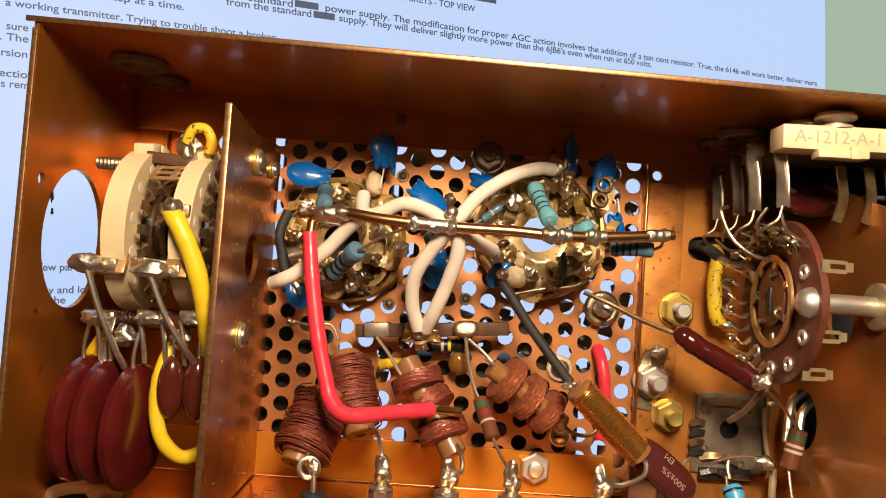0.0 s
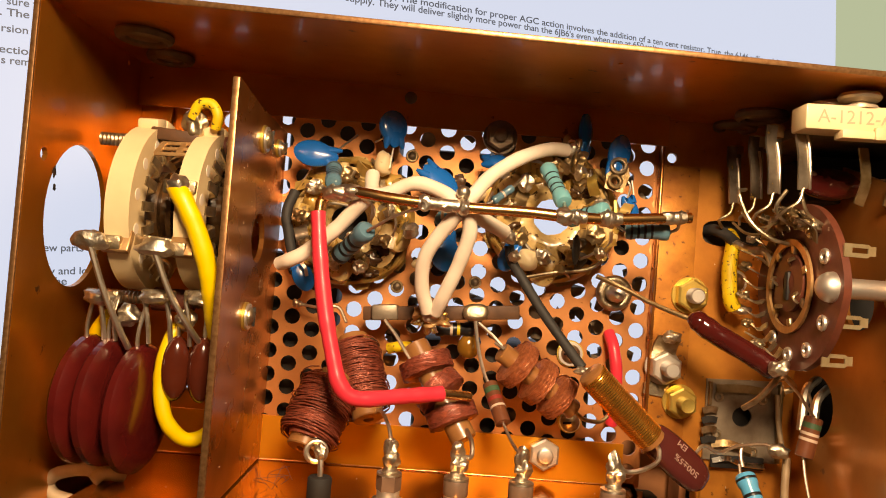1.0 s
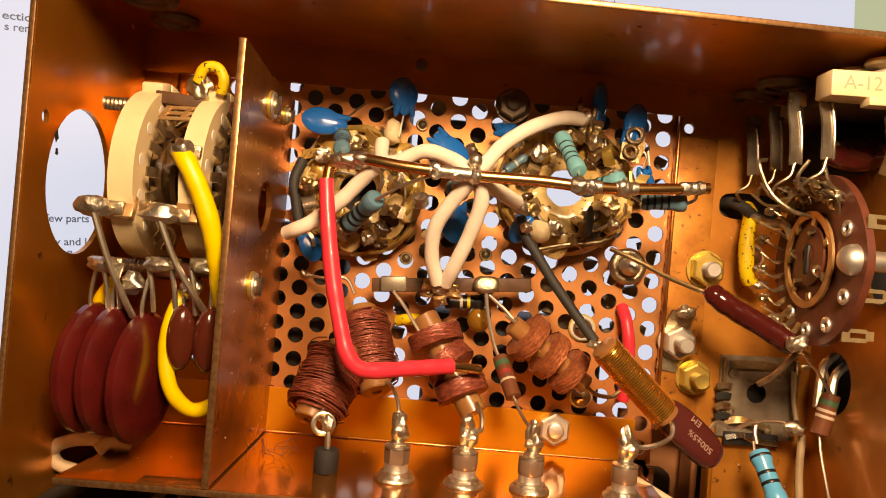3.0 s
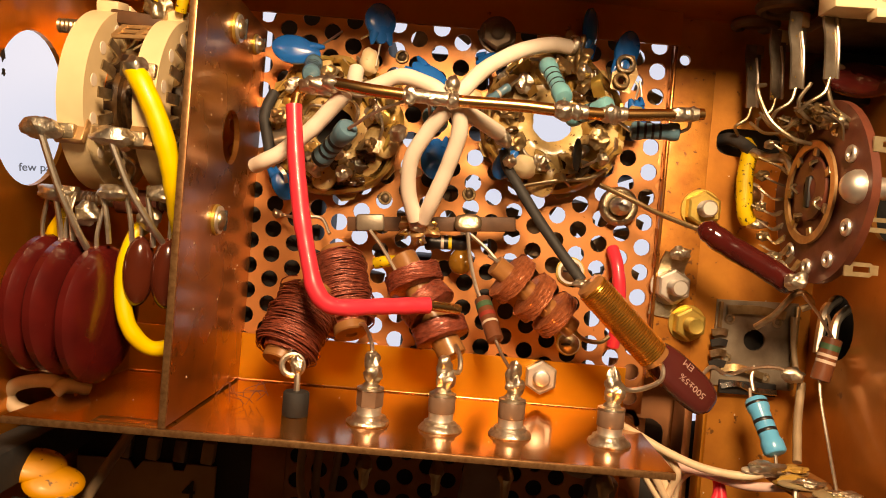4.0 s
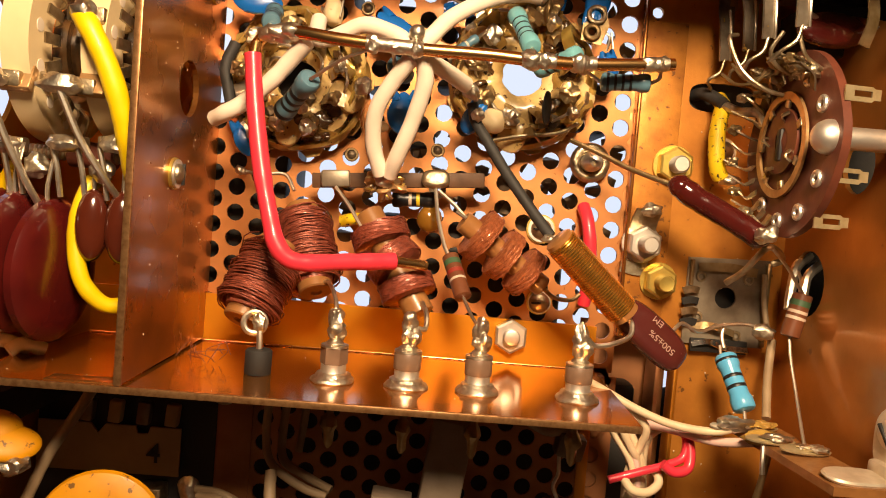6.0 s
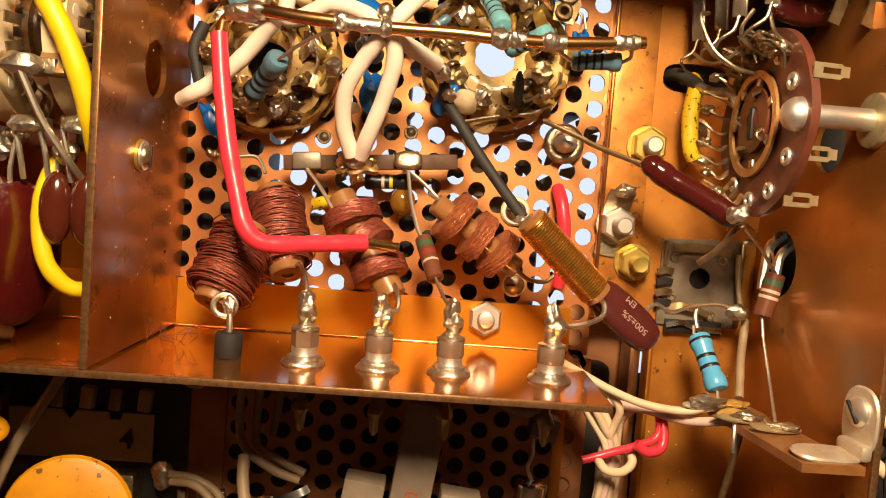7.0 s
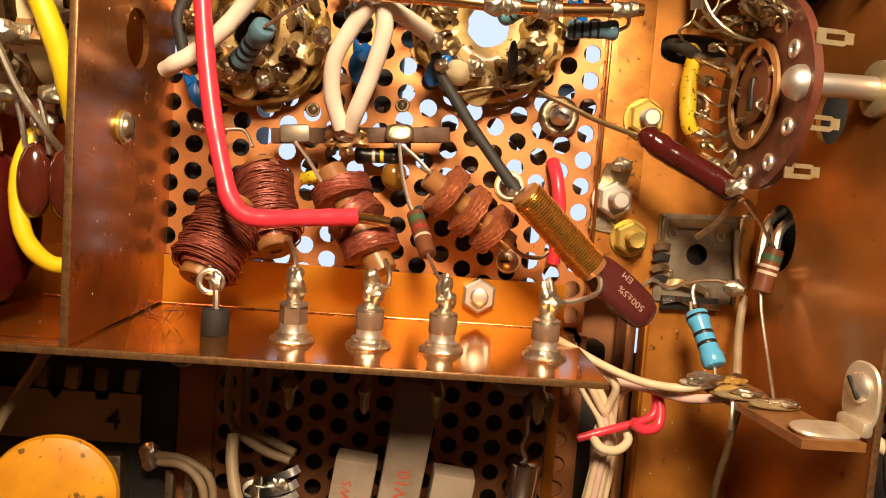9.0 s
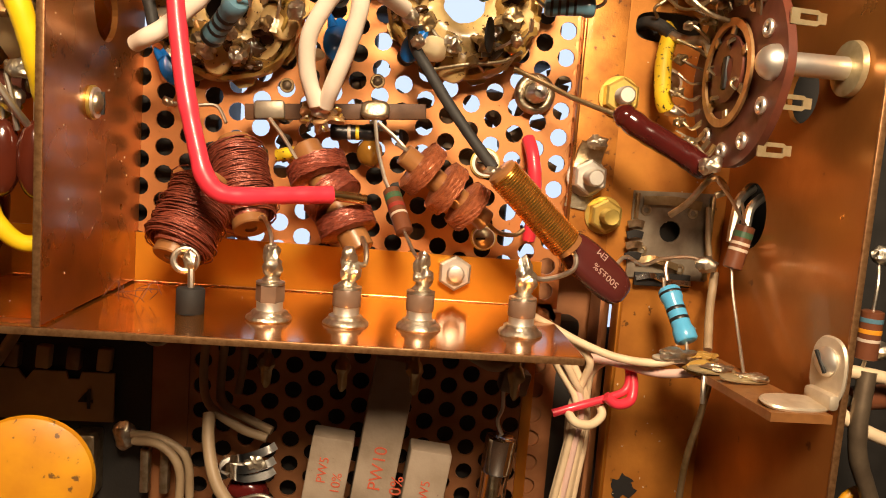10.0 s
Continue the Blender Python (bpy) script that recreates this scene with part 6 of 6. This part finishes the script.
# ---- lower compartment ----
card = thing("coil_card", (-73, -3, 99), "yellowed card plate printed with a number on dark coil cans", "card")
part("card", sheet([(-98, 92.5), (-59.8, 92.5), (-59.8, 105.6), (-68, 105.6), (-68.6, 103.6), (-71.4, 103.6), (-72, 105.6), (-80, 105.6), (-82, 103), (-84, 105.6), (-98, 105.6)], [], lambda a, b, d: (a, -4 + d, b), 0.8), CARD, card, "yellowed card", False)
writing("number", "4", 7.5, pose(-0.0685, -0.0046, 0.0962, 90, 0, 0), INK, card)
for k in range(4):
    part("tag", box((-84 + 7.5 * k, -6, 110), (3.4, 3, 6), (0, 5, 0), 0.5), CARD if k % 2 else DARKMETAL, card)
for k in range(3):
    part("coil_can", box((-66 - 10 * k, -5, 82), (6.5, 7, 17), bevel=0.8), CARD if k else TAGS, card)
    part("tag", box((-50 + 5.5 * k * 0.9, -8, 82), (2.2, 3, 12), bevel=0.4), TAGS, card)
solder((-55.5, -8, 91), (2.6, 2, 3.4), 15)
yd = thing("disc_capacitor", (-60.5, -45, 97), "large orange-yellow dipped disc capacitor below the shelf", "capacitor")
part("body", lens((-63.0, -46, 95.0), (0.15, -1, 0.15), (0, 0, 1), 27, 27, 5.5, 0, 44, 10, 2.8), YDISC, yd)
part("lead", tube([(-66, -44, 96), (-67, -38, 92), (-68, -30, 90)], 0.5, 8), TIN, yd, "tinned wire lead")
for x, z, s in ((-89, 115.5, 0), (-84.6, 112.0, 1)):
    t = thing("disc_capacitor", (x, -43, z), "small orange-yellow dipped disc capacitor under the shelf corner", "capacitor", "yellow disc capacitors")
    part("body", lens((x, -43, z), (0.6, -0.8, 0.9), (0.8, 0, 0.35), 8.5, 13, 3.6, 0, 28, 8), YDISC, t)
for k, c in enumerate(((-95, -42, 117), (-92, -43, 106), (-83, -44, 108), (-97, -44, 104))):
    solder(c, (3.4, 2.4, 2.4), 30 + k)
wire("grey_wire", [(-73, -20, 127), (-77, -25, 117), (-82, -30, 106), (-86, -32, 95)], 1.3, CREAM_DARK, "cream hookup wire below the shelf")
# block drawn out front to back as a black fill for the gap's shade
part("dark_block", box((-94.5, -32, 117), (8.6, 52, 9), bevel=1.0), RUBBER, None, "black block lengthened to fill the dark gap under the shelf corner", True, "block")
# these wires carry the compartment's shade in their darker cream
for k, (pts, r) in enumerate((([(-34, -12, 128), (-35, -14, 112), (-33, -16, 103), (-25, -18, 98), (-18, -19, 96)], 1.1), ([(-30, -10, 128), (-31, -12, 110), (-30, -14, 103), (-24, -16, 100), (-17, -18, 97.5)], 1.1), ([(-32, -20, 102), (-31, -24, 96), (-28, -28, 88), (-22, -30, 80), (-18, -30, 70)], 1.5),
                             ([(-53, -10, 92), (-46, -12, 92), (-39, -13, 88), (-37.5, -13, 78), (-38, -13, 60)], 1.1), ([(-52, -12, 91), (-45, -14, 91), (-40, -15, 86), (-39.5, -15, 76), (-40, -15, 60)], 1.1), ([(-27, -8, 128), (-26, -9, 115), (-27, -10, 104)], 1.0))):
    wire("cream_wire", pts, r, CREAM_DARK, "cream hookup wire darkened for shade in the lower compartment", group="lower compartment wires")
tg = thing("solder_tag", (-22, -20, 90), "tinned double solder tag with wires", "solder tag")
for dz, dy in ((0.0, 0), (-3.2, -1), (-6.0, -0.5)):
    part("prong", strip([(-28, -20 + dy, 90.5 + dz * 0.4), (-23, -21.5 + dy, 91.6 + dz * 0.8), (-18, -21 + dy, 93.4 + dz), (-15.6, -20 + dy, 94.6 + dz)], 2.0, (0.1, 0.5, 1), 0.7, 6), CHROME, tg, "bright folded prong")
part("web", lens((-25.5, -20.5, 89.4), (0.1, -1, 0.2), (1, 0, 0.3), 4.6, 7, 1.4, 0, 22, 6, 3.5, 2.6), NICKEL, tg, "tinned lug web")
part("solder", blob((-20, -22.5, 91.0), (2.2, 1.4, 1.6), 0.8, 4, 3), SOLDER, tg)
lead([(-24, -24, 82), (-18, -25, 84), (-13, -25, 82)], 0.5)
part("dark_lump", blob((-22, -18, 82), (5, 4, 4), 0.3, 1, 3), MAROON, None, "dark maroon component among the lower wires", True, "capacitor")


def cement(x0, x1, z1, lines, label, y=-26.0):
    t = thing("power_resistor", ((x0 + x1) / 2, y, 40), label, "resistor", "cement power resistors")
    lean = 7.0
    h = z1 - 30
    part("body", box(((x0 + x1) / 2 - math.tan(radians(lean)) * h / 2, y + 4, z1 - h / 2), (x1 - x0, 8, h), (0, lean, 0), 0.5), CEMENT, t, "off-white cement body")
    for text, du, top, size in lines:
        writing("stamp", text, size, pose((x0 + du) * 0.001, (y - 0.12) * 0.001, (z1 - top) * 0.001, 90, 0, 0) @ pose(0, 0, 0, 0, 0, 83), REDINK, t)
    part("logo", ring((x0 + 2.2, y - 0.2, z1 - 20.5 if z1 < 110 else z1 - 43), (0, 1, 0), 1.1, 1.5, 0.15, 20), REDINK, t, "red stamped ring mark")
    return t


cement(-6.4, 3.6, 99.6, (("PW5", 3.4, 11.5, 3.2), ("\u03a9 10%", 6.4, 17.5, 3.2)), "off-white cement power resistor with red stamped lettering")
cement(7.6, 17.6, 119.2, (("PW10", 2.6, 33, 4.4), ("K 10%", 7.0, 40, 4.2)), "tall off-white cement power resistor with red stamped lettering", -25)
cement(17.2, 27.4, 97.2, (("PW5", 4.4, 14, 3.2),), "off-white cement power resistor with red stamped lettering")
gl = thing("glass_capacitor", (40, -20, 90), "small glass tube component with a chrome end cap", "capacitor")
part("end_cap", lathe((40, -20, 100.2), (39, -20, 88), [(0, 1.2), (0.3, 3.2), (0.8, 3.9), (9.4, 3.9), (9.8, 3.6)], 24), CHROME, gl, "chrome end cap")
part("tube", lathe((39.2, -20, 90.8), (37.5, -20, 70), [(0, 3.5), (22, 3.5)], 24), GLASS, gl, "clear glass tube")
part("core", tube([(39.2, -20, 91), (37.6, -20, 68)], 1.0, 8), TAGS, gl)
part("lead", tube([(40, -20, 100), (38.6, -20, 103.5), (39.6, -20, 107), (39.4, -20, 112), (40, -18, 121)], 0.5, 8), TIN, gl)
wire("grey_wire", [(20, -16, 124), (28, -18, 121), (36, -20, 117.5), (43, -19, 119)], 1.4, CREAM_DARK, "shaded hookup wire under the shelf")
wire("grey_wire", [(22, -14, 125), (30, -16, 123.4), (40, -18, 121), (46, -18, 124)], 1.4, CREAM_DARK, "shaded hookup wire under the shelf")
part("dark_block", box((42, -19, 114), (7, 6, 6), (0, 12, 0), 0.8), DARKMETAL, None, "dark metal clip under the shelf", True, "clip")
part("loop", torus((-42, -30, 124), (0.2, -1, 0), 3.0, 0.5, 20, 6), TAGS, None, "thin wire loop hanging below the shelf", True, "wire")
# black stain on the deck
part("stain", sheet([(79 + 4.2 * math.cos(2 * math.pi * k / 22) * random.uniform(0.6, 1.2), 79.5 + 4.0 * math.sin(2 * math.pi * k / 22) * random.uniform(0.5, 1.2)) for k in range(22)], [], lambda a, b, d: (a, -1.3 - d * 0.2, b), 0.2), INK, chassis, "ragged black paint patch", False)

for y, z, r in ((-49.6, 204.5, 1.1), (-49.0, 201.0, 0.8)):
    part("stain", sheet([(y + r * math.cos(2 * math.pi * k / 16) * random.uniform(0.5, 1.2), z + r * 1.3 * math.sin(2 * math.pi * k / 16) * random.uniform(0.5, 1.2)) for k in range(16)], [], lambda a, b, d: (LEFT + 0.1 + d, a, b), 0.1), INK, chassis, "dark scorch mark by the round hole", False)

# ---- beyond the partition ----
carbon("carbon_resistor", (111.8, -50, 142.4), (111.6, -50, 131.6), 2.3, ((0.2, 1.0, SLATE), (0.42, 1.0, ORANGEB), (0.6, 0.7, PALEB)), "brown carbon resistor beyond the partition", ([(111.8, -50, 142.4), (112, -50, 148), (113, -48, 152)], [(111.6, -50, 131.6), (111.4, -49, 127)]))
wire("cream_wire", [(104, -46, 128.5), (110, -49, 128.5), (118, -50, 127.5), (128, -50, 125)], 1.5, CREAM, "cream hookup wire beyond the partition")
wire("cream_wire", [(104, -46, 124), (110, -49, 118), (116, -50, 115), (126, -50, 112)], 1.5, CREAM, "cream hookup wire beyond the partition")
wire("grey_cable", [(112.5, -50, 129), (111.5, -51, 118), (112.5, -51, 110), (116, -51, 102), (120, -51, 92)], 1.9, DARKMETAL, "grey woven cable beyond the partition")
carbon("carbon_resistor", (113, -44, 121), (122, -44, 122), 2.8, ((0.3, 1.0, GREENB),), "brown carbon resistor beyond the partition")
part("orange_lens", lens((116, -46, 99), (0, -1, 0), (0.4, 0, 0.3), 4, 8, 2.6), YDISC, None, "orange lozenge component beyond the partition", True, "capacitor")
for k, c in enumerate(((114, -48, 154), (117, -47, 133), (109, -46, 121))):
    solder(c, (3, 2, 2), 50 + k)

# dust and lint
random.seed(31)
specks = []
for k in range(26):
    x, y = random.uniform(-84, 46), random.uniform(-55, -5)
    specks.append(blob((x, y, SHELF + 0.12), (random.uniform(0.08, 0.2), random.uniform(0.08, 0.2), 0.08), 0.4, k, 1))
for k in range(26):
    specks.append(blob((DIV + 0.1, random.uniform(-55, -6), random.uniform(135, 222)), (0.1, random.uniform(0.12, 0.35), random.uniform(0.12, 0.3)), 0.4, k, 1))
for k in range(40):
    specks.append(blob((random.uniform(73, 98), -1.35, random.uniform(70, 228)), (random.uniform(0.12, 0.35), 0.1, random.uniform(0.12, 0.35)), 0.4, k, 1))
part("dust", join(*specks), CREAM, chassis, "pale dust specks on the copper", kind="stuff")
